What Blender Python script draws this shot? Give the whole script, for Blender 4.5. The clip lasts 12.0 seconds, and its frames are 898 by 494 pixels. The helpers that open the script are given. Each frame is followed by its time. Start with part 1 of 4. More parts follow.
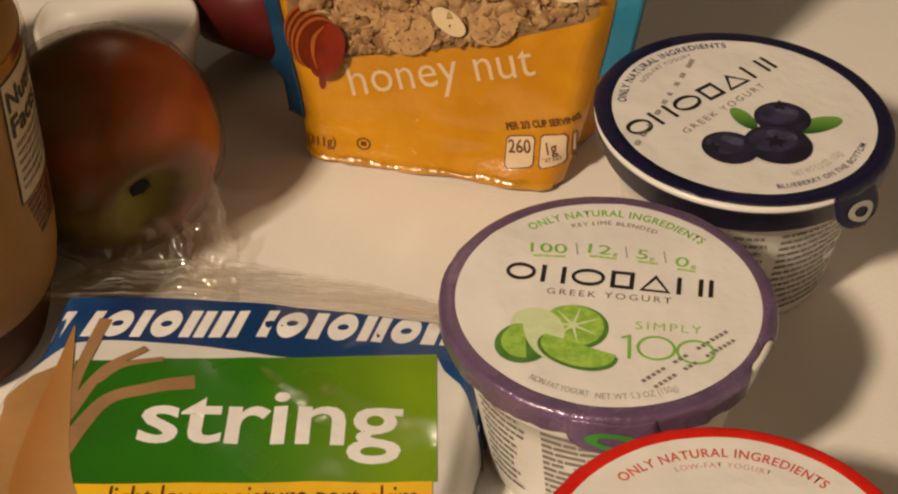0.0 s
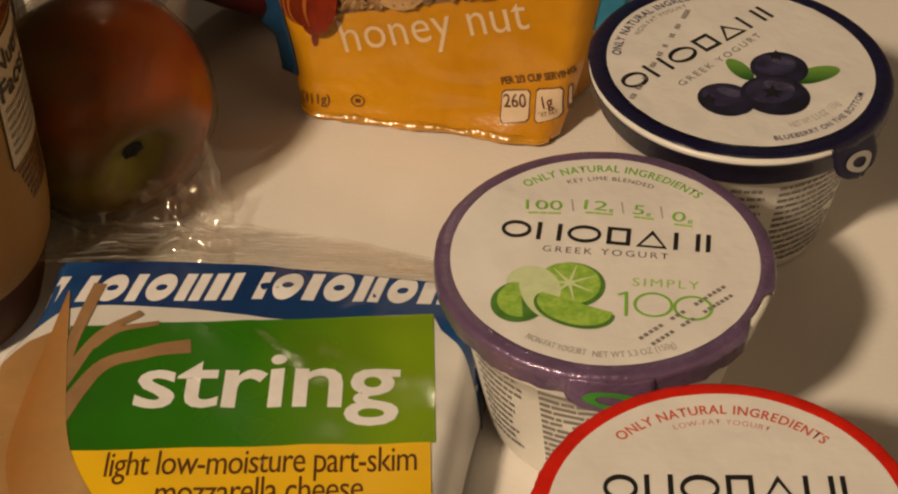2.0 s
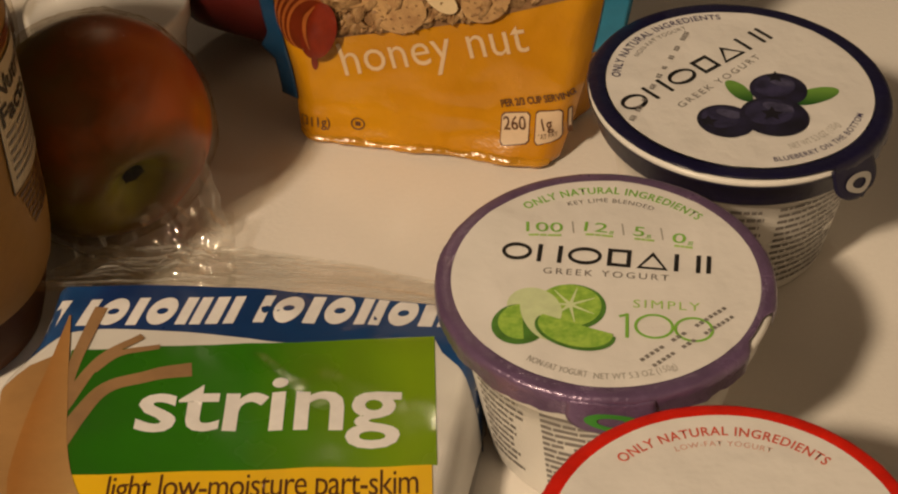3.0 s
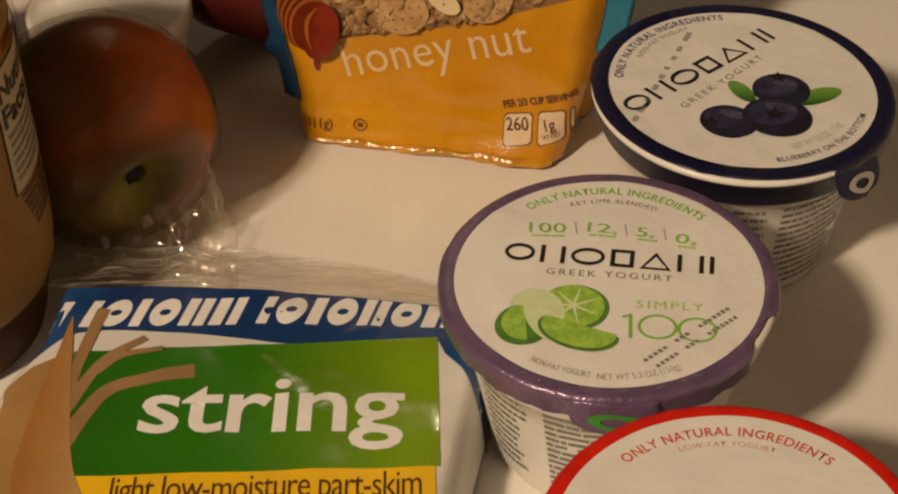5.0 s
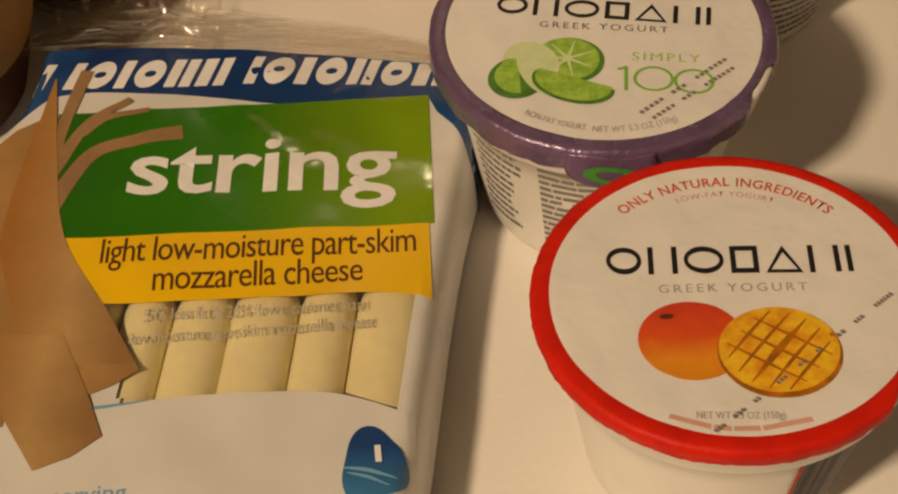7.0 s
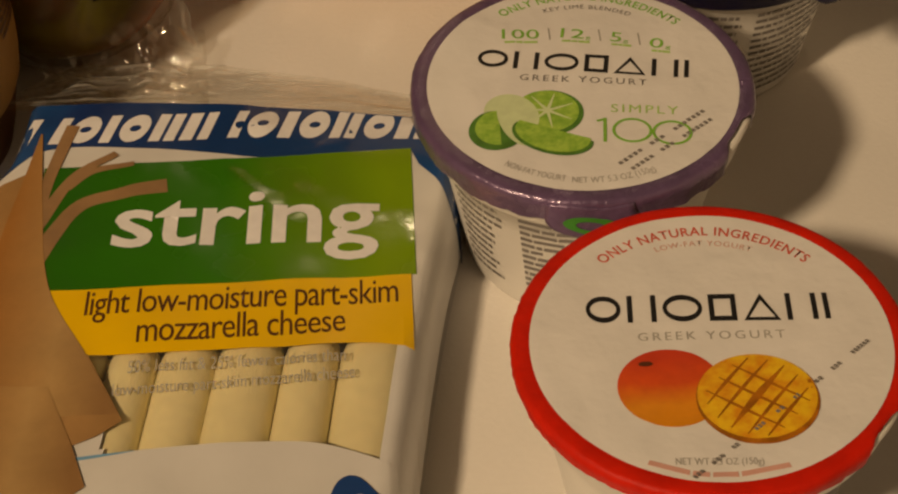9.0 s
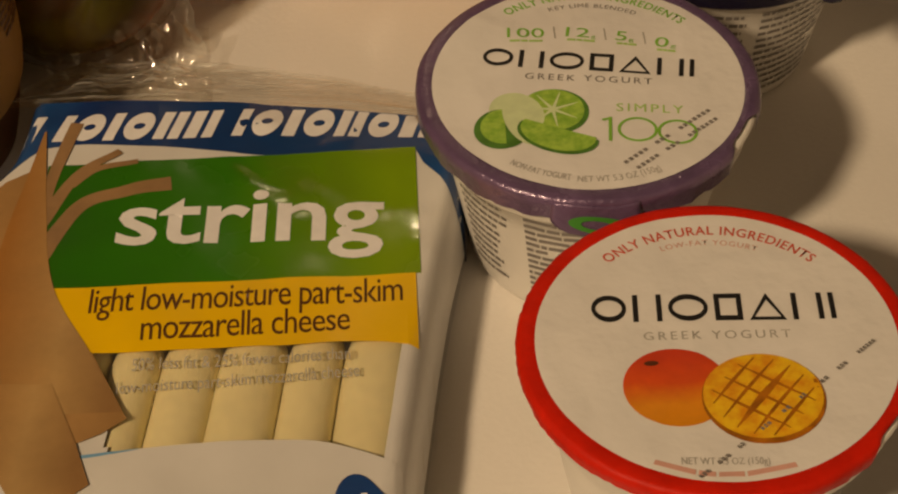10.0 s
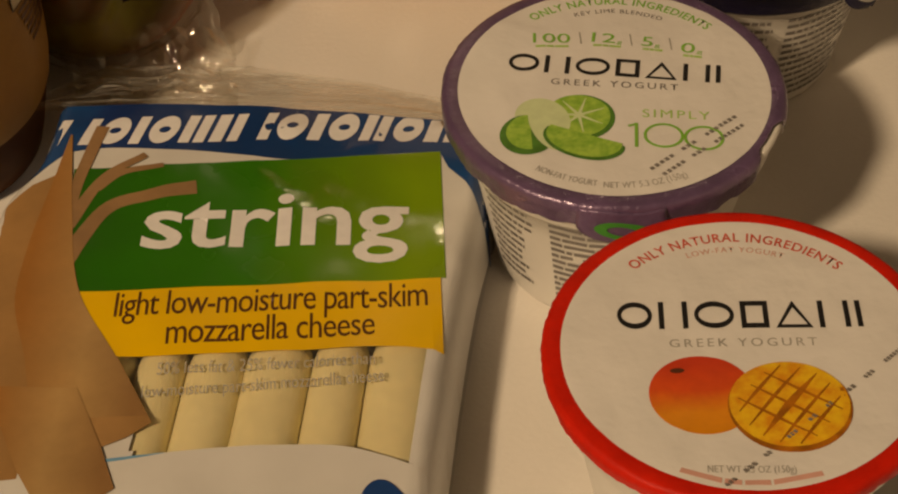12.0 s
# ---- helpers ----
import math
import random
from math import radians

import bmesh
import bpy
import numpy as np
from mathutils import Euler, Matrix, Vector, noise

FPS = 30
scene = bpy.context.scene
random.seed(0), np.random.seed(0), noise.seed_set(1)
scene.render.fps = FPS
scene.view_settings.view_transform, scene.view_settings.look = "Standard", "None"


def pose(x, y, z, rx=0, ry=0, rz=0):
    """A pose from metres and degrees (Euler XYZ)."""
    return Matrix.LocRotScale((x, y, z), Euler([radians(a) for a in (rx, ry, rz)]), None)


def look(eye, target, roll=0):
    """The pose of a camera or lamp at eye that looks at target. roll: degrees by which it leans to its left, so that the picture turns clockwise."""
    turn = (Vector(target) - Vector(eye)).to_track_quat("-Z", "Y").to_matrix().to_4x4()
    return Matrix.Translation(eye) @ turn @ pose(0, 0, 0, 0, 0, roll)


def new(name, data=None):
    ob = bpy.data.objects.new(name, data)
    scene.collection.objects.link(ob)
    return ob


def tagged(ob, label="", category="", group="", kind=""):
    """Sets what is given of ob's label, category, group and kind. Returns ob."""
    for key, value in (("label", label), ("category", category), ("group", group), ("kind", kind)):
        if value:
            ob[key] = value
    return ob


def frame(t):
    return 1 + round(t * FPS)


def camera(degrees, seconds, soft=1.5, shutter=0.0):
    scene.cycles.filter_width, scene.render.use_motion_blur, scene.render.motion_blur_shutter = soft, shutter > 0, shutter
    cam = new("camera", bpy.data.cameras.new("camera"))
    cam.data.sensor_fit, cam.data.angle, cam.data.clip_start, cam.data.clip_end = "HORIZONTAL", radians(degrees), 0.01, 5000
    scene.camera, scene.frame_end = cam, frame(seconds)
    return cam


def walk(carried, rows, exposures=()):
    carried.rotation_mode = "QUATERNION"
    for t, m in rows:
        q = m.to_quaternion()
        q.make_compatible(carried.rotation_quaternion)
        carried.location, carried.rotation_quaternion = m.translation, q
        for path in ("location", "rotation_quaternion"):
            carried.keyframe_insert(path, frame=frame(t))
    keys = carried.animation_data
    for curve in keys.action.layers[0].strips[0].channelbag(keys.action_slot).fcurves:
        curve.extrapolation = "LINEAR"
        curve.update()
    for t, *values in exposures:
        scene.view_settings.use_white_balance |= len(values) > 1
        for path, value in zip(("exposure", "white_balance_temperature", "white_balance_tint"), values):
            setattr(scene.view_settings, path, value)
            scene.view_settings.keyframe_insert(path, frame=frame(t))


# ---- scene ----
cam = camera(29.0, 12.0, soft=2.15, shutter=0.5)
PATH = [
    (0, (-0.0458, -0.3610, 0.3788), (-0.0441, -0.0147, 0.0915), -0.36),
    (0.5, (-0.0434, -0.3564, 0.3784), (-0.0418, -0.0149, 0.0853), -0.87),
    (1, (-0.0437, -0.3569, 0.3780), (-0.0401, -0.0183, 0.0817), -0.91),
    (1.5, (-0.0429, -0.3568, 0.3789), (-0.0406, -0.0190, 0.0816), -1.31),
    (2, (-0.0426, -0.3559, 0.3788), (-0.0427, -0.0185, 0.0811), -1.58),
    (2.5, (-0.0423, -0.3556, 0.3798), (-0.0421, -0.0145, 0.0863), -1.88),
    (3, (-0.0428, -0.3561, 0.3791), (-0.0427, -0.0149, 0.0857), -1.80),
    (5, (-0.0432, -0.3561, 0.3787), (-0.0435, -0.0146, 0.0857), -1.92),
    (5.5, (-0.0439, -0.3575, 0.3761), (-0.0433, -0.0186, 0.0801), -1.39),
    (5.6, (-0.0443, -0.3573, 0.3756), (-0.0436, -0.0222, 0.0752), -1.46),
    (5.7, (-0.0455, -0.3567, 0.3744), (-0.0443, -0.0311, 0.0637), -1.62),
    (5.8, (-0.0457, -0.3566, 0.3743), (-0.0444, -0.0320, 0.0627), -1.64),
    (6, (-0.0457, -0.3566, 0.3742), (-0.0444, -0.0321, 0.0625), -1.64),
    (6.1, (-0.0471, -0.3585, 0.3719), (-0.0453, -0.0333, 0.0609), -1.40),
    (6.2, (-0.0459, -0.3568, 0.3739), (-0.0444, -0.0335, 0.0609), -1.64),
    (6.3, (-0.0464, -0.3573, 0.3731), (-0.0445, -0.0366, 0.0573), -1.66),
    (6.4, (-0.0480, -0.3586, 0.3706), (-0.0447, -0.0461, 0.0468), -1.71),
    (6.5, (-0.0495, -0.3598, 0.3684), (-0.0450, -0.0553, 0.0370), -1.75),
    (6.6, (-0.0490, -0.3579, 0.3683), (-0.0457, -0.0591, 0.0318), -2.08),
    (6.7, (-0.0480, -0.3567, 0.3678), (-0.0450, -0.0568, 0.0323), -2.25),
    (8.5, (-0.0460, -0.3591, 0.3678), (-0.0438, -0.0506, 0.0401), -1.91),
    (9, (-0.0449, -0.3613, 0.3688), (-0.0389, -0.0470, 0.0468), -2.10),
    (9.5, (-0.0451, -0.3621, 0.3685), (-0.0380, -0.0466, 0.0477), -2.15),
    (10, (-0.0466, -0.3609, 0.3683), (-0.0402, -0.0467, 0.0461), -1.89),
    (10.5, (-0.0470, -0.3601, 0.3687), (-0.0438, -0.0466, 0.0460), -2.09),
    (11, (-0.0473, -0.3602, 0.3692), (-0.0458, -0.0461, 0.0470), -2.36),
    (11.5, (-0.0479, -0.3599, 0.3692), (-0.0468, -0.0456, 0.0472), -2.32),
    (12, (-0.0484, -0.3598, 0.3692), (-0.0467, -0.0454, 0.0472), -2.21),
]
walk(cam, [(t, look(eye, target, roll)) for t, eye, target, roll in PATH],
     [(0, 0.62, 5950, 10), (0.5, 0.46, 6150, 10), (1.5, 0.36, 6300, 10), (3.0, 0.34, 6300, 10), (5.5, 0.34, 6350, 10), (6.7, 0.34, 6600, 10), (8.3, 0.03, 7050, 10), (12.0, 0.0, 7050, 10)])

# ---- light: one warm lamp behind and beside the camera, a weaker one beyond the table ----
world = bpy.data.worlds.new("world")
world.use_nodes = True
world.node_tree.nodes["Background"].inputs[0].default_value = (1.0, 0.8, 0.6, 1)
world.node_tree.nodes["Background"].inputs[1].default_value = 0.02
scene.world = world
WARM = (1.0, 0.74, 0.47)


def lamp(name, place, watts, radius):
    data = bpy.data.lights.new(name, "POINT")
    data.energy, data.shadow_soft_size, data.color = watts, radius, WARM
    ob = new(name, data)
    ob.location = place
    return ob


lamp("room_lamp", (-1.10, -1.22, 1.55), 137, 0.10)
lamp("far_lamp", (-0.08, 1.62, 1.18), 3.8, 0.038)
scene.view_settings.exposure = 0.0

# ---- materials ----


class Nodes:
    def __init__(self, name):
        self.mat = bpy.data.materials.new(name)
        self.mat.use_nodes = True
        self.tree = self.mat.node_tree
        self.tree.nodes.clear()
        self.out = self.add("ShaderNodeOutputMaterial")

    def add(self, kind, **values):
        node = self.tree.nodes.new(kind)
        for key, value in values.items():
            node.inputs[key.replace("_", " ")].default_value = value
        return node

    def link(self, a, b):
        self.tree.links.new(a, b)


def rgba(c):
    return (c[0], c[1], c[2], 1)


def noise_node(n, coord, scale, detail=3.0, rough=0.55):
    node = n.add("ShaderNodeTexNoise", Scale=scale, Detail=detail, Roughness=rough)
    n.link(coord, node.inputs["Vector"])
    return node.outputs["Fac"]


def surface(name, color, rough=0.5, second=None, vary=0.12, scale=60, bump=0.15, bump_scale=300, coat=0.0,
            metal=0.0, depth=0.0006, ramp=None, axis="Y", translucent=0.0, wear=0.1, coat_rough=0.12, spec=0.5):
    """A plain or two-tone surface with broad mottling, fine grain and relief. ramp: colours along an axis of its own box."""
    n = Nodes(name)
    tex = n.add("ShaderNodeTexCoord")
    obj = tex.outputs["Object"]
    shader = n.add("ShaderNodeBsdfPrincipled", Metallic=metal)
    shader.inputs["Coat Weight"].default_value = coat
    shader.inputs["Specular IOR Level"].default_value = spec
    shader.inputs["Coat Roughness"].default_value = coat_rough
    if translucent:
        shader.inputs["Subsurface Weight"].default_value = translucent
        shader.inputs["Subsurface Radius"].default_value = (0.004, 0.003, 0.002)
    broad = noise_node(n, obj, scale)
    fine = noise_node(n, obj, bump_scale, 4.0)
    mix = n.add("ShaderNodeMix")
    mix.data_type = "RGBA"
    if ramp:
        sep = n.add("ShaderNodeSeparateXYZ")
        n.link(tex.outputs["Generated"], sep.inputs[0])
        add = n.add("ShaderNodeMath")
        add.operation = "MULTIPLY_ADD"
        n.link(broad, add.inputs[0])
        add.inputs[1].default_value = 0.18
        n.link(sep.outputs[axis], add.inputs[2])
        cr = n.add("ShaderNodeValToRGB")
        while len(cr.color_ramp.elements) < len(ramp):
            cr.color_ramp.elements.new(0.5)
        for el, (pos, col) in zip(cr.color_ramp.elements, ramp):
            el.position, el.color = pos, rgba(col)
        n.link(add.outputs[0], cr.inputs[0])
        n.link(cr.outputs[0], mix.inputs["A"])
        hsv = n.add("ShaderNodeHueSaturation", Value=1 - vary)
        n.link(cr.outputs[0], hsv.inputs["Color"])
        n.link(hsv.outputs[0], mix.inputs["B"])
    else:
        other = second or tuple(v * (1 - vary) for v in color)
        mix.inputs["A"].default_value = rgba(color)
        mix.inputs["B"].default_value = rgba(other)
    rng = n.add("ShaderNodeMapRange")
    rng.inputs["From Min"].default_value, rng.inputs["From Max"].default_value = 0.35, 0.65
    n.link(broad, rng.inputs["Value"])
    n.link(rng.outputs[0], mix.inputs["Factor"])
    grain = n.add("ShaderNodeHueSaturation")
    gr = n.add("ShaderNodeMapRange")
    gr.inputs["To Min"].default_value, gr.inputs["To Max"].default_value = 1 - wear, 1 + wear
    n.link(fine, gr.inputs["Value"])
    n.link(gr.outputs[0], grain.inputs["Value"])
    n.link(mix.outputs["Result"], grain.inputs["Color"])
    n.link(grain.outputs[0], shader.inputs["Base Color"])
    rr = n.add("ShaderNodeMapRange")
    rr.inputs["To Min"].default_value, rr.inputs["To Max"].default_value = max(0.03, rough - 0.08), min(1, rough + 0.08)
    n.link(broad, rr.inputs["Value"])
    n.link(rr.outputs[0], shader.inputs["Roughness"])
    if bump:
        b = n.add("ShaderNodeBump", Strength=bump, Distance=depth)
        total = n.add("ShaderNodeMath")
        total.operation = "MULTIPLY_ADD"
        n.link(broad, total.inputs[0])
        total.inputs[1].default_value = 2.0
        n.link(fine, total.inputs[2])
        n.link(total.outputs[0], b.inputs["Height"])
        n.link(b.outputs[0], shader.inputs["Normal"])
        n.link(b.outputs[0], shader.inputs["Coat Normal"])
    n.link(shader.outputs[0], n.out.inputs[0])
    return n.mat


def clear_film(name, gloss=0.5, tint=(0.97, 0.96, 0.93), scale=120, bump=0.6, haze=0.06, limit=0.3, streak=None):
    """Thin crumpled clear plastic: light goes straight through, with a glossy skin."""
    n = Nodes(name)
    tex = n.add("ShaderNodeTexCoord")
    clear = n.add("ShaderNodeBsdfTransparent", Color=rgba(tint))
    shine = n.add("ShaderNodeBsdfGlossy", Roughness=0.05, Color=(1, 1, 1, 1))
    milk = n.add("ShaderNodeBsdfDiffuse", Color=(0.8, 0.78, 0.74, 1))
    fine = noise_node(n, tex.outputs["Object"], scale, 4.0, 0.6)
    b = n.add("ShaderNodeBump", Strength=bump, Distance=0.002)
    n.link(fine, b.inputs["Height"])
    n.link(b.outputs[0], shine.inputs["Normal"])
    weight = n.add("ShaderNodeLayerWeight", Blend=0.34)
    n.link(b.outputs[0], weight.inputs["Normal"])
    part_ = n.add("ShaderNodeMath")
    part_.operation = "MULTIPLY"
    n.link(weight.outputs["Fresnel"], part_.inputs[0])
    part_.inputs[1].default_value = gloss
    cap = n.add("ShaderNodeMath")
    cap.operation = "MINIMUM"
    n.link(part_.outputs[0], cap.inputs[0])
    cap.inputs[1].default_value = limit
    dull = n.add("ShaderNodeMixShader", Fac=haze)
    if streak:
        # pale streaks along the crimps: bright glint lines painted into the milk
        mapping = n.add("ShaderNodeMapping", Scale=streak)
        n.link(tex.outputs["Object"], mapping.inputs["Vector"])
        lines = n.add("ShaderNodeMapRange", From_Min=0.46, From_Max=0.68, To_Min=0.04 * haze, To_Max=7.0 * haze)
        n.link(noise_node(n, mapping.outputs["Vector"], 1.0, 3.0), lines.inputs["Value"])
        n.link(lines.outputs[0], dull.inputs["Fac"])
    n.link(clear.outputs[0], dull.inputs[1])
    n.link(milk.outputs[0], dull.inputs[2])
    mix = n.add("ShaderNodeMixShader")
    n.link(cap.outputs[0], mix.inputs["Fac"])
    n.link(dull.outputs[0], mix.inputs[1])
    n.link(shine.outputs[0], mix.inputs[2])
    n.link(mix.outputs[0], n.out.inputs[0])
    return n.mat


table_white = surface("table_white", (0.80, 0.77, 0.73), 0.13, vary=0.05, scale=14, bump=0.3, bump_scale=560, depth=0.0004, wear=0.03)
# unseen room surfaces: dark paint limits bounce, pale paint reflects fill light
low_bounce_paint = surface("low_bounce_paint", (0.045, 0.036, 0.028), 0.7, vary=0.05, scale=3, bump=0.1, bump_scale=60)
wall_fill = surface("wall_fill", (0.56, 0.51, 0.44), 0.7, vary=0.05, scale=3, bump=0.1, bump_scale=60)
floor_wood = surface("floor_wood", (0.08, 0.045, 0.025), 0.45, vary=0.3, scale=6, bump=0.1)
cup_white = surface("cup_white", (0.76, 0.74, 0.70), 0.38, vary=0.05, scale=40, bump=0.05, coat=0.1, wear=0.02)
disc_white = surface("disc_white", (0.74, 0.72, 0.70), 0.36, vary=0.05, scale=70, bump=0.24, bump_scale=110, depth=0.0014, wear=0.02)
foil_purple = surface("foil_purple", (0.16, 0.10, 0.20), 0.30, vary=0.2, scale=120, bump=0.5, bump_scale=500, coat=0.4, metal=0.25)
foil_navy = surface("foil_navy", (0.005, 0.004, 0.034), 0.45, vary=0.2, scale=120, bump=0.3, bump_scale=500, coat=0.08)
foil_red = surface("foil_red", (0.60, 0.015, 0.005), 0.50, vary=0.15, scale=120, bump=0.3, bump_scale=500, spec=0.15)
ink_black = surface("ink_black", (0.008, 0.007, 0.008), 0.55, vary=0.1, bump=0)
ink_grey = surface("ink_grey", (0.22, 0.20, 0.19), 0.5, vary=0.2, bump=0)
ink_pale = surface("ink_pale", (0.42, 0.40, 0.37), 0.5, vary=0.15, bump=0)
ink_green = surface("ink_green", (0.22, 0.50, 0.05), 0.45, vary=0.1, bump=0)
ink_lime_pale = surface("ink_lime_pale", (0.40, 0.62, 0.16), 0.45, vary=0.1, bump=0)
ink_navy = surface("ink_navy", (0.03, 0.02, 0.09), 0.45, vary=0.1, bump=0)
ink_red = surface("ink_red", (0.62, 0.10, 0.06), 0.45, vary=0.1, bump=0)
ink_rose = surface("ink_rose", (0.66, 0.36, 0.30), 0.45, vary=0.1, bump=0)
ink_white = surface("ink_white", (0.80, 0.79, 0.80), 0.4, vary=0.04, bump=0.1, coat=0.9, coat_rough=0.11)
ink_cream = surface("ink_cream", (0.66, 0.48, 0.29), 0.4, vary=0.05, bump=0.1)
ink_brown = surface("ink_brown", (0.10, 0.035, 0.008), 0.45, vary=0.15, bump=0)

# ---- building helpers ----


def origin(ob):
    place = Vector((0, 0, 0))
    while ob:
        place += ob.location
        ob = ob.parent
    return place


def thing(name, place, label, category, group="", kind=""):
    ob = new(name)
    ob.location = place
    ob.empty_display_size = 0.01
    return tagged(ob, label, category, group, kind)


def part(name, bm, material, parent, label="", smooth=True):
    """Links a bmesh in world coordinates as one mesh under a thing or a part."""
    if parent is not None:
        bmesh.ops.translate(bm, verts=bm.verts, vec=-origin(parent))
    mesh = bpy.data.meshes.new(name)
    for f in bm.faces:
        f.smooth = smooth
    bm.to_mesh(mesh)
    bm.free()
    for m in material if isinstance(material, (list, tuple)) else [material]:
        mesh.materials.append(m)
    ob = new(name, mesh)
    if parent is not None:
        ob.parent = parent
    return tagged(ob, label) if label else ob


def loft(rings, closed=True, cap_first=False, cap_last=False, bm=None):
    """Skins rows of points, all of one length."""
    bm = bm or bmesh.new()
    rows = [[bm.verts.new(p) for p in ring] for ring in rings]
    n = len(rows[0])
    for a, b in zip(rows, rows[1:]):
        for i in range(n if closed else n - 1):
            j = (i + 1) % n
            bm.faces.new((a[i], a[j], b[j], b[i]))
    if cap_first:
        bm.faces.new(rows[0][::-1])
    if cap_last:
        bm.faces.new(rows[-1])
    return bm


def lathe(profile, at=(0, 0, 0), sides=96, cap_first=False, cap_last=False, shape=None):
    rings = []
    for r, z in profile:
        ring = []
        for k in range(sides):
            a = 2 * math.pi * k / sides
            p = (r * math.cos(a), r * math.sin(a), z)
            p = shape(*p) if shape else p
            ring.append((p[0] + at[0], p[1] + at[1], p[2] + at[2]))
        rings.append(ring)
    return loft(rings, True, cap_first, cap_last)


def sheet(f, nu, nv, bm=None):
    """A grid of points f(u, v), u and v from 0 to 1."""
    return loft([[f(i / nu, j / nv) for i in range(nu + 1)] for j in range(nv + 1)], closed=False, bm=bm)


def ease(x):
    x = min(1.0, max(0.0, x))
    return x * x * (3 - 2 * x)


def along(points, x):
    """Smooth interpolation of y over x in a short row of (x, y)."""
    points = sorted(points)
    if x <= points[0][0]:
        return points[0][1]
    for i in range(len(points) - 1):
        (x0, y0), (x1, y1) = points[i], points[i + 1]
        if x <= x1:
            s0 = (y1 - points[i - 1][1]) / (x1 - points[i - 1][0]) if i else (y1 - y0) / (x1 - x0)
            s1 = (points[i + 2][1] - y0) / (points[i + 2][0] - x0) if i + 2 < len(points) else (y1 - y0) / (x1 - x0)
            t, w = (x - x0) / (x1 - x0), x1 - x0
            return ((2 * t**3 - 3 * t * t + 1) * y0 + (t**3 - 2 * t * t + t) * w * s0
                    + (3 * t * t - 2 * t**3) * y1 + (t**3 - t * t) * w * s1)
    return points[-1][1]


# flat prints: shapes in the two coordinates of a surface, laid onto it by a function put(a, b, lift)


def flat(loops):
    bm = bmesh.new()
    for loop in loops:
        bm.faces.new([bm.verts.new((x, y, 0)) for x, y in loop])
    bmesh.ops.remove_doubles(bm, verts=bm.verts, dist=1e-6)
    return bm


def ellipse(x, y, rx, ry, turn=0.0, a0=0, a1=360, n=40):
    c, s = math.cos(radians(turn)), math.sin(radians(turn))
    pts = []
    full = a1 - a0 >= 360
    for k in range(n if full else n + 1):
        a = radians(a0 + (a1 - a0) * k / n)
        u, v = rx * math.cos(a), ry * math.sin(a)
        pts.append((x + c * u - s * v, y + s * u + c * v))
    return pts


def ring_loops(x, y, rx, ry, width, turn=0.0, a0=0, a1=360, n=40):
    out = ellipse(x, y, rx, ry, turn, a0, a1, n)
    inn = ellipse(x, y, rx - width, ry - width, turn, a0, a1, n)
    m = len(out)
    return [[out[i], out[(i + 1) % m], inn[(i + 1) % m], inn[i]] for i in range(m if a1 - a0 >= 360 else m - 1)]


def stroke(points, widths, n=24):
    """A tapering brush stroke through a few points."""
    ts = [k / (len(points) - 1) for k in range(len(points))]
    px, py, pw = list(zip(ts, [p[0] for p in points])), list(zip(ts, [p[1] for p in points])), list(zip(ts, widths))
    left, right = [], []
    for k in range(n + 1):
        t = k / n
        x, y, w = along(px, t), along(py, t), along(pw, t) / 2
        dx, dy = along(px, min(1, t + 0.02)) - along(px, max(0, t - 0.02)), along(py, min(1, t + 0.02)) - along(py, max(0, t - 0.02))
        d = math.hypot(dx, dy) or 1
        left.append((x - dy / d * w, y + dx / d * w))
        right.append((x + dy / d * w, y - dx / d * w))
    return [[left[i], right[i], right[i + 1], left[i + 1]] for i in range(n)]


def strip(low, high, x0, x1, n=40):
    """Quads between two curves over x."""
    xs = [x0 + (x1 - x0) * k / n for k in range(n + 1)]
    return [[(a, along(low, a)), (b, along(low, b)), (b, along(high, b)), (a, along(high, a))] for a, b in zip(xs, xs[1:])]


def letters(body, bold=0.0, shear=0.0, gap=1.0):
    """A line of writing as a flat mesh, with its box moved to 0..1 across and its height in the same unit kept apart."""
    data = bpy.data.curves.new("writing", "FONT")
    data.body, data.offset, data.shear, data.space_character, data.resolution_u = body, bold, shear, gap, 3
    ob = bpy.data.objects.new("writing", data)
    mesh = bpy.data.meshes.new_from_object(ob)
    bm = bmesh.new()
    bm.from_mesh(mesh)
    bpy.data.objects.remove(ob)
    bpy.data.curves.remove(data)
    bpy.data.meshes.remove(mesh)
    x0, x1 = min(v.co.x for v in bm.verts), max(v.co.x for v in bm.verts)
    for v in bm.verts:
        v.co.x = (v.co.x - x0) / (x1 - x0)
    return bm


CAP = 0.70


def line_of(bm, p0, p1, height, slant=0.0):
    """Sets writing along the baseline from p0 to p1 with that height of capitals."""
    p0, p1 = Vector((*p0, 0)), Vector((*p1, 0))
    d = p1 - p0
    up = Vector((-d.y, d.x, 0)).normalized()
    for v in bm.verts:
        h = v.co.y / CAP * height
        v.co = p0 + d * v.co.x + up * h + d.normalized() * (slant * h)
    return bm


def arc_of(bm, r, a0, a1, height, inward=False):
    """Sets writing along a circle from angle a0 to a1, the capitals' tops outward or inward."""
    for v in bm.verts:
        a = radians(a0 + (a1 - a0) * v.co.x)
        q = r + v.co.y / CAP * height * (-1 if inward else 1)
        v.co = Vector((q * math.cos(a), q * math.sin(a), 0))
    return bm


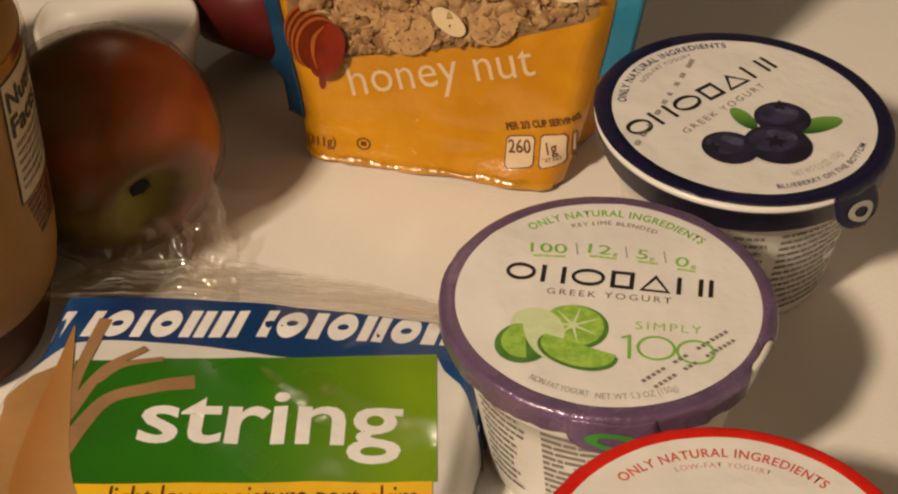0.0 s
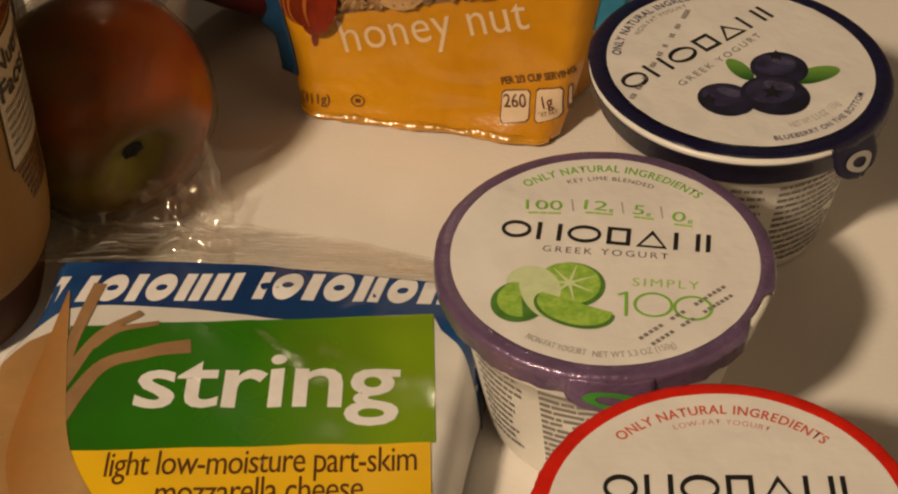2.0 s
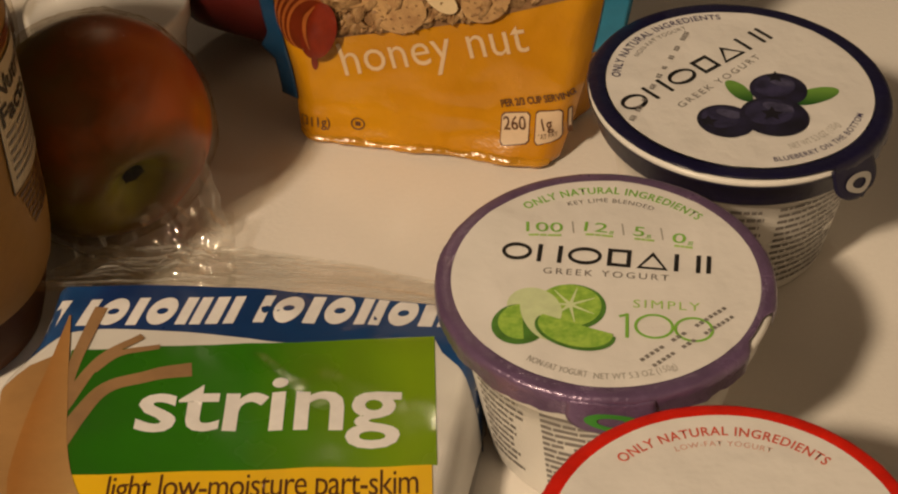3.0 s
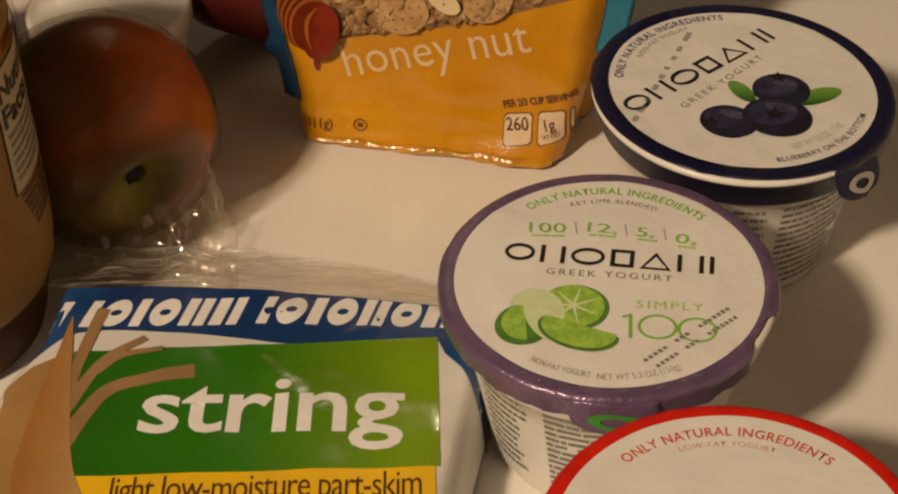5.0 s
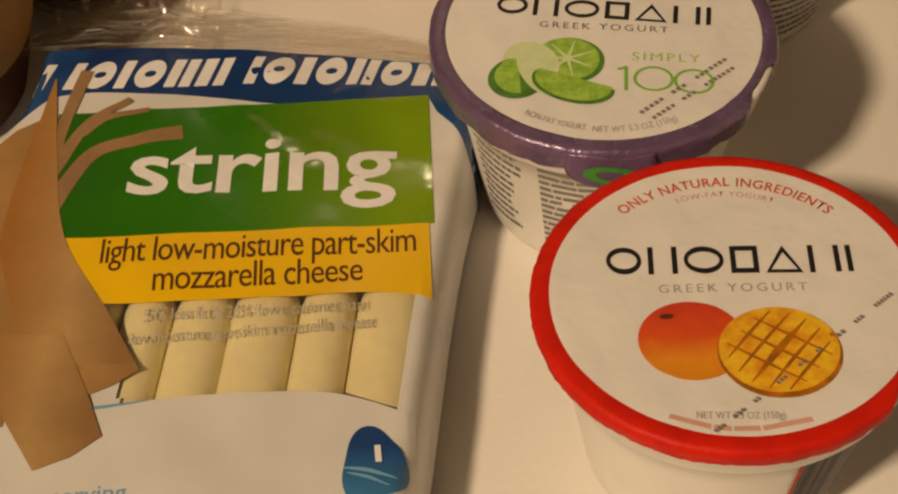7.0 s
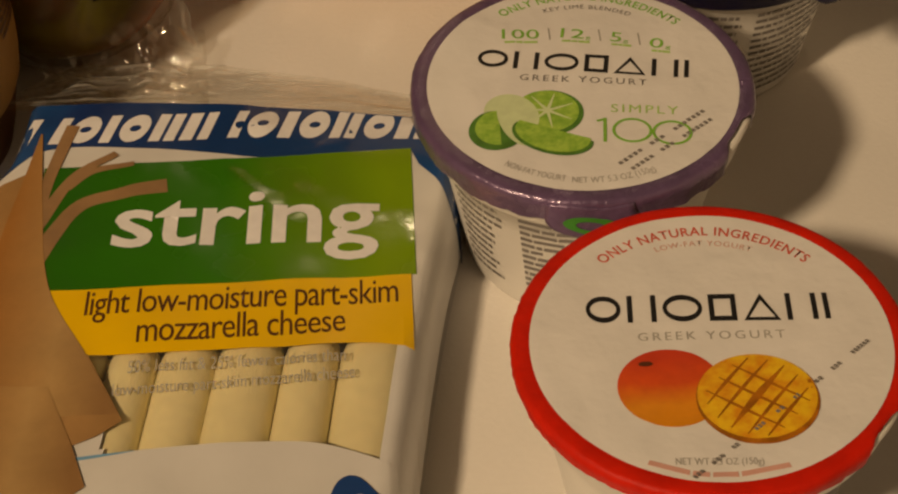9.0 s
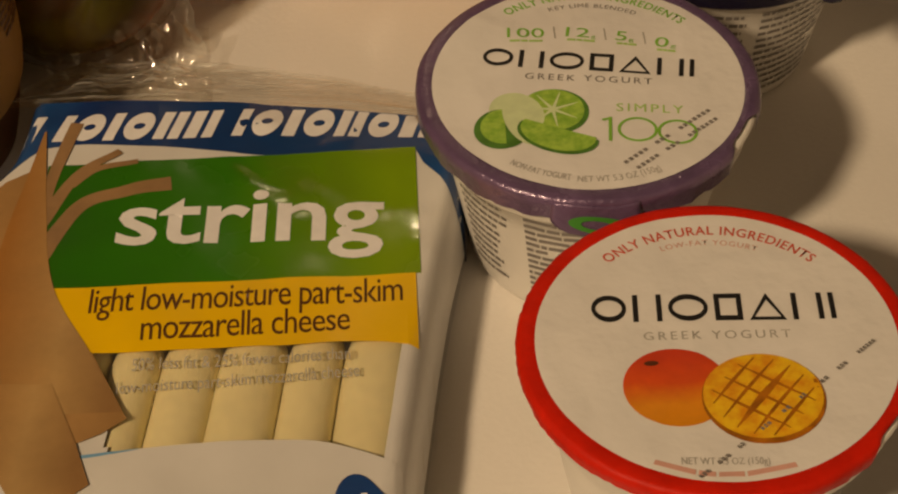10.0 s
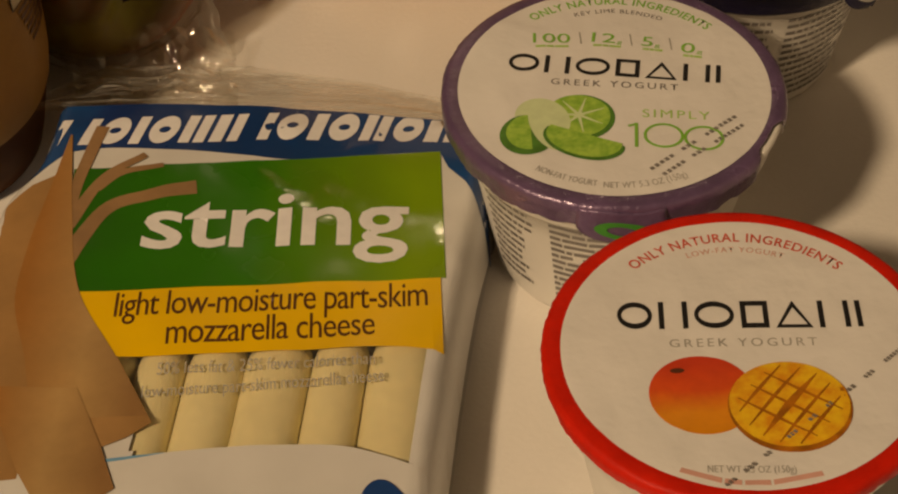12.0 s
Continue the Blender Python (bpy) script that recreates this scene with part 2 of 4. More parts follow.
def plain_mark(shapes, gap=0.22, thick=0.17):
    """A word mark as a row of plain shapes (ring, posts, box, peak, bar): 0..1 across, CAP high."""
    total = sum(w for _, w in shapes) + gap * (len(shapes) - 1)
    bm, x = bmesh.new(), 0.0
    for kind, w in shapes:
        if kind == "ring":
            loops = ring_loops(x + w / 2, CAP / 2, w / 2, CAP / 2, thick * 0.8, n=28)
        elif kind == "bar":
            loops = [[(x, 0), (x + w, 0), (x + w, CAP), (x, CAP)]]
        elif kind == "posts":
            loops = [[(a, 0), (a + thick, 0), (a + thick, CAP), (a, CAP)] for a in (x, x + w - thick)]
        else:
            out = [(x, 0), (x + w, 0), (x + w, CAP), (x, CAP)] if kind == "box" else [(x, 0), (x + w, 0), (x + w / 2, CAP)]
            cx, cy = sum(p[0] for p in out) / len(out), sum(p[1] for p in out) / len(out)
            inn = [(cx + (p - cx) * (1 - 2 * thick / w), cy + (q - cy) * (1 - 2 * thick * 0.75 / CAP)) for p, q in out]
            m = len(out)
            loops = [[out[i], out[(i + 1) % m], inn[(i + 1) % m], inn[i]] for i in range(m)]
        for loop in loops:
            bm.faces.new([bm.verts.new((p / total, q, 0)) for p, q in loop])
        x += w + gap
    bmesh.ops.remove_doubles(bm, verts=bm.verts, dist=1e-5)
    return bm


def bars_of(lengths, gap=0.35):
    """Writing too small to read: plain bars, 0..1 across."""
    total = sum(lengths) + gap * (len(lengths) - 1)
    bm, x = bmesh.new(), 0.0
    for w in lengths:
        bm.faces.new([bm.verts.new((a / total, b, 0)) for a, b in ((x, 0), (x + w, 0), (x + w, CAP), (x, CAP))])
        x += w + gap
    return bm


def stamp_of(groups):
    """An unreadable ink-jet date: groups of short bars. groups: (start, end, bars)."""
    bm = bmesh.new()
    for lo, hi, count in groups:
        w = (hi - lo) / (count + 0.45 * (count - 1))
        for k in range(count):
            x = lo + 1.45 * w * k
            for y0, y1 in ((0, 0.42), (0.56, 1.0)) if k % 2 else ((0.05, 0.95),):
                bm.faces.new([bm.verts.new((a, b * CAP, 0)) for a, b in ((x, y0), (x + w, y0), (x + w * 0.9, y1), (x, y1))])
    return bm


def lay(bm, put, lift, step=0.004):
    """Cuts a flat print into small pieces and lays it onto a surface."""
    for axis in (0, 1):
        lo, hi = min(v.co[axis] for v in bm.verts), max(v.co[axis] for v in bm.verts)
        k = math.floor(lo / step) + 1
        while k * step < hi:
            at, no = Vector((0, 0, 0)), Vector((0, 0, 0))
            at[axis], no[axis] = k * step, 1
            bmesh.ops.bisect_plane(bm, geom=bm.verts[:] + bm.edges[:] + bm.faces[:], dist=1e-7, plane_co=at, plane_no=no)
            k += 1
    for v in bm.verts:
        v.co = Vector(put(v.co.x, v.co.y, lift))
    bm.normal_update()
    return bm


def islands(bm):
    """The separate shapes of a flat print, each as a bmesh of its own; dots go with the nearest shape."""
    bm.verts.index_update()
    root = list(range(len(bm.verts)))

    def find(i):
        while root[i] != i:
            root[i] = root[root[i]]
            i = root[i]
        return i

    for e in bm.edges:
        root[find(e.verts[0].index)] = find(e.verts[1].index)
    groups = {}
    for f in bm.faces:
        groups.setdefault(find(f.verts[0].index), []).append(f)
    rows = []
    for faces in groups.values():
        centre = sum((f.calc_center_median() for f in faces), Vector()) / len(faces)
        rows.append([sum(f.calc_area() for f in faces), centre, faces])
    most = max(r[0] for r in rows)
    large = [r for r in rows if r[0] > 0.13 * most]
    for r in rows:
        if r[0] <= 0.13 * most:
            min(large, key=lambda q: (q[1] - r[1]).length)[2].extend(r[2])
    out = []
    for _, _, faces in sorted(large, key=lambda q: q[1].x):
        piece, made = bmesh.new(), {}
        for f in faces:
            for v in f.verts:
                if v.index not in made:
                    made[v.index] = piece.verts.new(v.co)
            piece.faces.new([made[v.index] for v in f.verts])
        out.append(piece)
    bm.free()
    return out


def printed(name, bm, put, lift, material, parent, step=0.004, label=""):
    if name in ("writing", "word_mark"):
        for piece in islands(bm):
            ob = part("letter" if name == "writing" else "mark_shape", lay(piece, put, 0.4 * lift, step), material, parent, label)
        return ob
    return part(name, lay(bm, put, 0.4 * lift, step), material, parent, label)


# ---- the setting ----


def box_bm(lo, hi, bevel=0.0):
    bm = bmesh.new()
    bmesh.ops.create_cube(bm, size=1)
    for v in bm.verts:
        v.co = Vector([lo[i] + (v.co[i] + 0.5) * (hi[i] - lo[i]) for i in range(3)])
    if bevel:
        bmesh.ops.bevel(bm, geom=bm.edges[:], offset=bevel, segments=3, profile=0.5, affect="EDGES")
    return bm


def setting(name, lo, hi, material, label, category, bevel=0.0):
    ob = part(name, box_bm(lo, hi, bevel), material, None, smooth=False)
    return tagged(ob, label, category, kind="structure")


setting("floor", (-2.0, -2.0, -0.95), (1.3, 2.4, -0.90), floor_wood, "plain brown wooden kitchen floor", "floor")
setting("ceiling", (-2.0, -2.0, 1.70), (1.3, 2.4, 1.75), low_bounce_paint, "unseen dull brown ceiling, dark to limit bounce light", "ceiling")
setting("wall_north", (-2.0, 2.4, -0.95), (1.3, 2.5, 1.75), low_bounce_paint, "unseen dull brown wall, dark to limit bounce light", "wall")
setting("wall_south", (-2.0, -2.1, -0.95), (1.3, -2.0, 1.75), low_bounce_paint, "unseen dull brown wall, dark to limit bounce light", "wall")
setting("wall_west", (-2.1, -2.1, -0.95), (-2.0, 2.5, 1.75), low_bounce_paint, "unseen dull brown wall, dark to limit bounce light", "wall")
# unseen, pale so that it bounces fill into shadows from the right
setting("wall_east", (1.3, -2.1, -0.95), (1.4, 2.5, 1.75), wall_fill, "unseen pale wall added as a fill reflector", "wall")
counter = thing("counter", (0, 0, -0.90), "white laminate kitchen counter under the groceries", "counter", kind="structure")
part("counter_body", box_bm((-0.68, -0.23, -0.90), (0.78, 0.50, -0.04)), low_bounce_paint, counter, smooth=False)
part("worktop", box_bm((-0.70, -0.27, -0.04), (0.80, 0.52, 0.0), 0.004), table_white, counter, "glossy white laminate worktop", smooth=False)

# ---- yogurt cups ----

STAMP = ((0.0, 0.26, 5), (0.36, 0.52, 3), (0.64, 1.0, 7))
LONG_STAMP = ((0.0, 0.05, 3), (0.10, 0.16, 3), (0.21, 0.24, 2), (0.34, 0.39, 3), (0.46, 0.50, 2), (0.56, 0.59, 2), (0.68, 0.72, 2), (0.78, 0.83, 3), (0.90, 1.0, 6))
LID, INNER = 0.0471, 0.0425
BRAND = (("ring", 1.15), ("posts", 0.95), ("ring", 1.3), ("box", 0.9), ("peak", 1.2), ("posts", 1.0), ("bar", 0.17))


def yogurt_cup(place, height, slope, foil, label, chips, tab, band=None, rim=0.0463, skirt=0.0012, drop=0.0, wide=1.0, inner=INNER):
    """A tapered white cup with a crimped foil lid. chips: stretches of angle where the foil has pulled in from the white rim."""
    cup = thing("yogurt_cup", (place[0], place[1], 0), label, "yogurt cup", "yogurt cups")

    def warp(x, y, z):
        return (x, y, z + z / 0.06 * (height - 0.06 + slope[0] * x + slope[1] * y))

    def put(u, v, lift):
        crease = max(0.0, 1 - 8 * abs(noise.noise((u * 34 + place[1] * 40, v * 34 + place[0] * 70, 9))))
        x, y, z = warp(u, v, 0.06 + lift + 0.00036 * noise.noise((u * 48 + place[0] * 90, v * 48, 3)) + 0.00018 * crease)
        return (x + place[0], y + place[1], z)

    at = (place[0], place[1], 0)
    wall = [(0.0, 0.002), (0.026, 0.0022), (0.0285, 0.0), (0.0312, 0.0004), (0.0326, 0.003), (0.0345, 0.014), (0.0385, 0.036),
            (0.0405, 0.0455), (0.0432, 0.0470), (0.0440, 0.0485), (0.0446, 0.0550), (0.0456, 0.0558), (rim - 0.0003, 0.0568),
            (rim, 0.0578), (rim - 0.0008, 0.0588), (0.0435, 0.0588), (0.0425, 0.0560)]
    part("cup_wall", lathe(wall, at, 96, shape=warp), cup_white, cup)
    if band:
        part("cup_band", lathe([(0.0412, 0.0462), (0.0437, 0.0474), (0.0446, 0.0486), (0.0452, 0.0548), (0.0472, 0.0558), (0.0474, 0.0573)], at, 96, shape=warp), band, cup)
    # foil: flat ring, rounded edge and crimped skirt
    rings, sides = [], 180
    prof = [(0.0420, 0.0599), (0.0437, 0.0601), (0.0455, 0.0601), (0.0464, 0.0598), (0.0470, 0.0589), (LID, 0.0575), (0.0468, 0.0556 + 0.4 * drop), (0.0466, 0.0530 + drop)]
    for i, (r, z) in enumerate(prof):
        ring = []
        for k in range(sides):
            a = 2 * math.pi * k / sides
            deg = math.degrees(a)
            q, w = r * (1 + (wide - 1) * ease((i - 0.5) / 2)), z
            pull = 0.0
            for c0, c1, inset in chips:
                d = (deg - c0) % 360
                span = (c1 - c0) % 360
                if d < span:
                    pull = max(pull, inset * ease(min(d, span - d) / 6))
            crimp = noise.noise((math.cos(a) * 9, math.sin(a) * 9, i * 0.4 + place[1] * 50))
            if pull:
                q = min(q, LID * wide - pull + 0.0003 * crimp)
                w = max(w, 0.0596)
            elif i >= 4:
                q += 0.00028 * crimp + 0.0001 * math.sin(deg * 1.7)
                if i == len(prof) - 1:
                    w -= skirt * (0.5 + crimp)
            x, y, z2 = warp(q * math.cos(a), q * math.sin(a), w + 0.00012 * crimp)
            ring.append((x + at[0], y + at[1], z2))
        rings.append(ring)
    lid = part("foil_lid", loft(rings), foil, cup)
    disc = bmesh.new()
    bmesh.ops.create_circle(disc, cap_ends=True, radius=inner, segments=96)
    printed("printed_disc", disc, put, 0.0004, disc_white, lid, 0.0018)
    # pull tab, folded down over the side
    ta, tw, tl, tm = tab or (0, 0, 0, None)

    def tab_put(u, v, lift):
        r = 0.0468 + (tl - 0.006) * v + lift
        a = radians(ta) + (u - 0.5) * tw * math.sqrt(max(0.02, 1 - max(0, v - 0.45) ** 2 / 0.31)) / 0.047
        x, y, z = warp(r * math.cos(a), r * math.sin(a), 0.0585 - tl * v + 0.0004 * math.sin(7 * u))
        return (x + at[0], y + at[1], z)

    if tab:
        tab_ob = part("pull_tab", sheet(lambda u, v: tab_put(u, v, 0), 14, 12), foil, lid)
        tab_ob.modifiers.new("thick", "SOLIDIFY").thickness = 0.0004
    if tm:
        printed("tab_ring", flat(ring_loops(0.5, 0.55, 0.30, 0.28, 0.14)), tab_put, 0.0022, tm, tab_ob, 0.2)

    def side(a, z, lift):
        r = along([(p, q) for q, p in wall[4:8]], z) + lift
        x, y, w = warp(r * math.cos(radians(a)), r * math.sin(radians(a)), z)
        return (x + at[0], y + at[1], w)

    return cup, lid, put, side


def side_lines(cup, side, a0, a1, z0, z1, rows, material, ragged=0.35, thick=0.42, most=7.0):
    """Small print round the cup's side, a bar for every line."""
    rng = random.Random(int(a0 * 7 + rows))
    loops, step = [], (z1 - z0) / rows
    for k in range(rows):
        z, a = z0 + k * step, a0
        end = a1 - (a1 - a0) * ragged * rng.random()
        while a < end:
            b = min(end, a + rng.uniform(1.6, most))
            loops.append([(a, z), (b, z), (b, z + step * thick), (a, z + step * thick)])
            a = b + 0.8
    bm = flat(loops)
    for v in bm.verts:
        v.co = Vector(side(v.co.x, v.co.y, 0.0003))
    part("small_print", bm, material, cup)


# lime cup
ink_leaf = surface("ink_leaf", (0.05, 0.24, 0.03), 0.45, vary=0.15, bump=0)
cup, lid, put, side = yogurt_cup((0, 0), 0.06, (0, 0.0), foil_purple, "white yogurt cup with purple-rimmed key lime foil lid", [(-42, -18, 0.0027)], (-93, 0.023, 0.0085, ink_leaf))


def words(body, p0, p1, h, mat, name="writing", bold=0.0, gap=1.0, lift=0.0009):
    printed(name, line_of(letters(body, bold, gap=gap), p0, p1, h), put, lift, mat, lid, 0.003)


def arc_words(body, r, a0, a1, h, mat, inward=False, bold=0.0, gap=1.0):
    printed("writing", arc_of(letters(body, bold, gap=gap), r, a0, a1, h, inward), put, 0.0009, mat, lid, 0.003)


arc_words("ONLY NATURAL INGREDIENTS", 0.0362, 123, 39, 0.0030, ink_green, bold=0.012, gap=1.1)
arc_words("KEY LIME BLENDED", 0.0322, 104, 60, 0.0018, ink_grey, gap=1.15)
words("100", (-0.0206, 0.0204), (-0.0102, 0.0199), 0.0042, ink_green)
words("12", (-0.0043, 0.0197), (0.0022, 0.0185), 0.0042, ink_green)
words("g", (0.0027, 0.0184), (0.0040, 0.0181), 0.0016, ink_green)
words("5", (0.0094, 0.0170), (0.0124, 0.0164), 0.0042, ink_green)
words("g", (0.0130, 0.0163), (0.0144, 0.0160), 0.0016, ink_green)
words("0", (0.0199, 0.0137), (0.0236, 0.0128), 0.0042, ink_green)
words("g", (0.0243, 0.0128), (0.0258, 0.0124), 0.0016, ink_green)
for x, y in ((-0.0074, 0.0192), (0.0066, 0.0172), (0.0174, 0.0148)):
    printed("rule", flat([[(x, y), (x + 0.0004, y), (x + 0.0004, y + 0.0052), (x, y + 0.0052)]]), put, 0.0008, ink_pale, lid)
for p0, p1 in (((-0.020, 0.0184), (-0.0108, 0.0180)), ((-0.004, 0.0178), (0.0036, 0.0164)), ((0.0096, 0.0152), (0.0150, 0.0141)), ((0.0204, 0.0118), (0.0254, 0.0106))):
    printed("small_print", line_of(bars_of((3, 2, 4)), p0, p1, 0.0009), put, 0.0008, ink_lime_pale, lid, 0.003)
printed("word_mark", line_of(plain_mark(BRAND), (-0.0284, 0.0090), (0.0290, -0.0003), 0.0074), put, 0.0009, ink_black, lid, 0.003)
words("GREEK YOGURT", (-0.0170, 0.0023), (0.0172, -0.0027), 0.0025, ink_grey, gap=1.35)
words("SIMPLY", (0.0064, -0.0128), (0.0242, -0.0150), 0.0032, ink_lime_pale, gap=1.25)
printed("writing", flat([[(0.0031, -0.0247), (0.0040, -0.0248), (0.0050, -0.0151), (0.0041, -0.0150)], [(0.0022, -0.0158), (0.0024, -0.0166), (0.0044, -0.0160), (0.0045, -0.0151)]]), put, 0.0009, ink_green, lid, 0.003)
for x, y in ((0.0112, -0.0206), (0.0216, -0.0222)):
    printed("writing", flat(ring_loops(x, y, 0.0053, 0.0049, 0.0008, -6)), put, 0.0009, ink_green, lid, 0.003)
arc_words("NON-FAT YOGURT", 0.0396, -126.5, -102, 0.0022, ink_pale, inward=True)
arc_words("NET WT 5.3 OZ (150g)", 0.0398, -99.5, -67, 0.0022, ink_pale, inward=True)
printed("date_stamp", line_of(stamp_of(STAMP), (0.0066, -0.0340), (0.0315, -0.0145), 0.0012), put, 0.0012, ink_grey, lid, 0.003)
printed("date_stamp", line_of(stamp_of(STAMP), (0.0096, -0.0362), (0.0330, -0.0180), 0.0012), put, 0.0012, ink_grey, lid, 0.003)
lime_rind = surface("lime_rind", (0.075, 0.22, 0.020), 0.45, vary=0.3, scale=200, bump=0)
lime_flesh = surface("lime_flesh", (0.36, 0.55, 0.075), 0.45, second=(0.20, 0.40, 0.035), scale=420, bump=0)
lime_pith = surface("lime_pith", (0.62, 0.72, 0.42), 0.45, vary=0.15, scale=300, bump=0)
pic = [("rind", ellipse(-0.0100, -0.0116, 0.0092, 0.0090), lime_rind, 8), ("flesh", ellipse(-0.0106, -0.0110, 0.0086, 0.0083), lime_flesh, 9),
       ("pith", ellipse(-0.0202, -0.0120, 0.0072, 0.0086, 20), lime_pith, 9.5),
       ("rind", ellipse(-0.0246, -0.0180, 0.0074, 0.0080, -20), lime_rind, 10), ("flesh", ellipse(-0.0236, -0.0170, 0.0066, 0.0070, -20, 110, 290), lime_flesh, 11),
       ("pith", ellipse(-0.0190, -0.0150, 0.0046, 0.0098, 14), lime_pith, 11.5),
       ("rind", ellipse(-0.0100, -0.0212, 0.0112, 0.0070, -26, 165, 375), lime_rind, 12), ("flesh", ellipse(-0.0098, -0.0203, 0.0104, 0.0068, -26, 165, 375), lime_flesh, 13)]
for name, loop, mat, k in pic:
    printed("lime_" + name, flat([loop]), put, k * 0.0001, mat, lid, 0.0018)
for k in range(7):
    a = radians(20 + 51 * k)
    printed("lime_vein", flat(stroke([(-0.0104, -0.0108), (-0.0104 + 0.0074 * math.cos(a), -0.0108 + 0.0070 * math.sin(a))], [0.0011, 0.0002], 4)), put, 0.00105, lime_pith, lid, 0.003)
side_lines(cup, side, -156, -128, 0.010, 0.045, 11, ink_grey)
side_lines(cup, side, -120, -72, 0.010, 0.045, 13, ink_grey, ragged=0.1, thick=0.55, most=16)

# blueberry cup
cup, lid, put, side = yogurt_cup((0.0498, 0.0871), 0.0608, (-0.0399, 0.0008), foil_navy, "white yogurt cup with navy-rimmed blueberry foil lid",
                                 [(172, 250, 0.0006), (244, 300, 0.0010)], (-52, 0.018, 0.0105, ink_pale), foil_navy, 0.0472, wide=1.013, inner=0.0417)
arc_words("ONLY NATURAL INGREDIENTS", 0.0372, 174, 91, 0.0028, ink_navy, bold=0.012, gap=1.1)
arc_words("NON-FAT YOGURT", 0.0338, 153, 112, 0.0018, ink_grey, gap=1.15)
printed("word_mark", line_of(plain_mark(BRAND), (-0.0352, -0.0149), (0.0149, 0.0262), 0.0074), put, 0.0009, ink_black, lid, 0.003)
words("GREEK YOGURT", (-0.0195, -0.0124), (0.0092, 0.0150), 0.0025, ink_grey, gap=1.35)
printed("date_stamp", line_of(stamp_of(LONG_STAMP), (-0.0352, -0.0195), (-0.0120, 0.0292), 0.0017), put, 0.0013, ink_grey, lid, 0.003)
arc_words("BLUEBERRY ON THE BOTTOM", 0.0392, -83, -24, 0.0021, ink_navy, inward=True, bold=0.008, gap=1.1)
arc_words("NET WT 5.3 OZ (150g)", 0.0346, -72, -37, 0.0026, ink_pale, inward=True)
berry_skin = surface("berry_skin", (0.014, 0.012, 0.040), 0.5, second=(0.005, 0.004, 0.014), scale=160, bump=0)
berry_bloom = surface("berry_bloom", (0.075, 0.072, 0.14), 0.5, second=(0.016, 0.014, 0.04), scale=220, bump=0)
berry_dull = surface("berry_dull", (0.034, 0.030, 0.085), 0.5, second=(0.010, 0.009, 0.030), scale=200, bump=0)
berry_dark = surface("berry_dark", (0.006, 0.005, 0.012), 0.5, bump=0)
leaf_green = surface("leaf_green", (0.06, 0.22, 0.02), 0.45, ramp=((0.2, (0.02, 0.10, 0.01)), (0.9, (0.16, 0.34, 0.05))), bump=0)


def berry(x, y, r, crown, k):
    printed("berry", flat([ellipse(x, y, r, r * 0.96)]), put, k * 0.0001, berry_skin, lid, 0.0018)
    printed("berry_bloom", flat([ellipse(x - r * 0.10, y + r * 0.22, r * 0.74, r * 0.62, 20)]), put, (k + 0.6) * 0.0001, berry_dull, lid, 0.0018)
    printed("berry_bloom", flat([ellipse(x + r * 0.18, y + r * 0.42, r * 0.46, r * 0.24, -24)]), put, (k + 1.2) * 0.0001, berry_bloom, lid, 0.0018)
    star = []
    for j in range(10):
        q = r * (0.36 if j % 2 == 0 else 0.17)
        a = radians(36 * j + 10)
        star.append((x + crown[0] * r + q * math.cos(a), y + crown[1] * r + q * math.sin(a)))
    printed("berry_crown", flat([star]), put, (k + 2) * 0.0001, berry_dark, lid, 0.003)


printed("leaf", flat([ellipse(0.0225, -0.0060, 0.0088, 0.0036, 24)]), put, 0.0008, leaf_green, lid, 0.0018)
printed("leaf", flat([ellipse(-0.0006, -0.0030, 0.0062, 0.0030, 118)]), put, 0.0008, leaf_green, lid, 0.0018)
berry(0.0118, -0.0026, 0.0090, (0.0, 0.72), 9)
berry(-0.0070, -0.0190, 0.0088, (-0.62, -0.05), 12)
berry(0.0082, -0.0168, 0.0106, (-0.05, 0.12), 15)
side_lines(cup, side, -78, -24, 0.006, 0.044, 13, ink_grey)
side_lines(cup, side, -100, -84, 0.030, 0.044, 4, ink_grey)

# mango cup
cup, lid, put, side = yogurt_cup((0.0208, -0.0940), 0.0593, (0.0250, -0.0292), foil_red, "white yogurt cup with red-rimmed mango foil lid", [(-50, -30, 0.0018)], None, skirt=0.0006, drop=0.0022)
arc_words("ONLY NATURAL INGREDIENTS", 0.0352, 129, 41, 0.0030, ink_red, bold=0.012, gap=1.1)
arc_words("LOW-FAT YOGURT", 0.0315, 106, 63, 0.0018, ink_rose, gap=1.15)
printed("word_mark", line_of(plain_mark(BRAND), (-0.0284, 0.0076), (0.0293, 0.0037), 0.0088), put, 0.0009, ink_black, lid, 0.003)
words("GREEK YOGURT", (-0.0168, 0.0009), (0.0176, -0.0012), 0.0026, ink_pale, gap=1.35)
words("NET WT 5.3 OZ (150g)", (-0.0131, -0.0368), (0.0062, -0.0382), 0.0020, ink_pale)
printed("small_print", arc_of(bars_of((5, 2, 3, 6)), 0.0412, -118, -73, 0.0014, True), put, 0.0008, ink_rose, lid, 0.003)
printed("date_stamp", line_of(stamp_of(LONG_STAMP), (-0.0095, -0.0414), (0.0365, -0.0047), 0.0010), put, 0.0022, ink_grey, lid, 0.003)
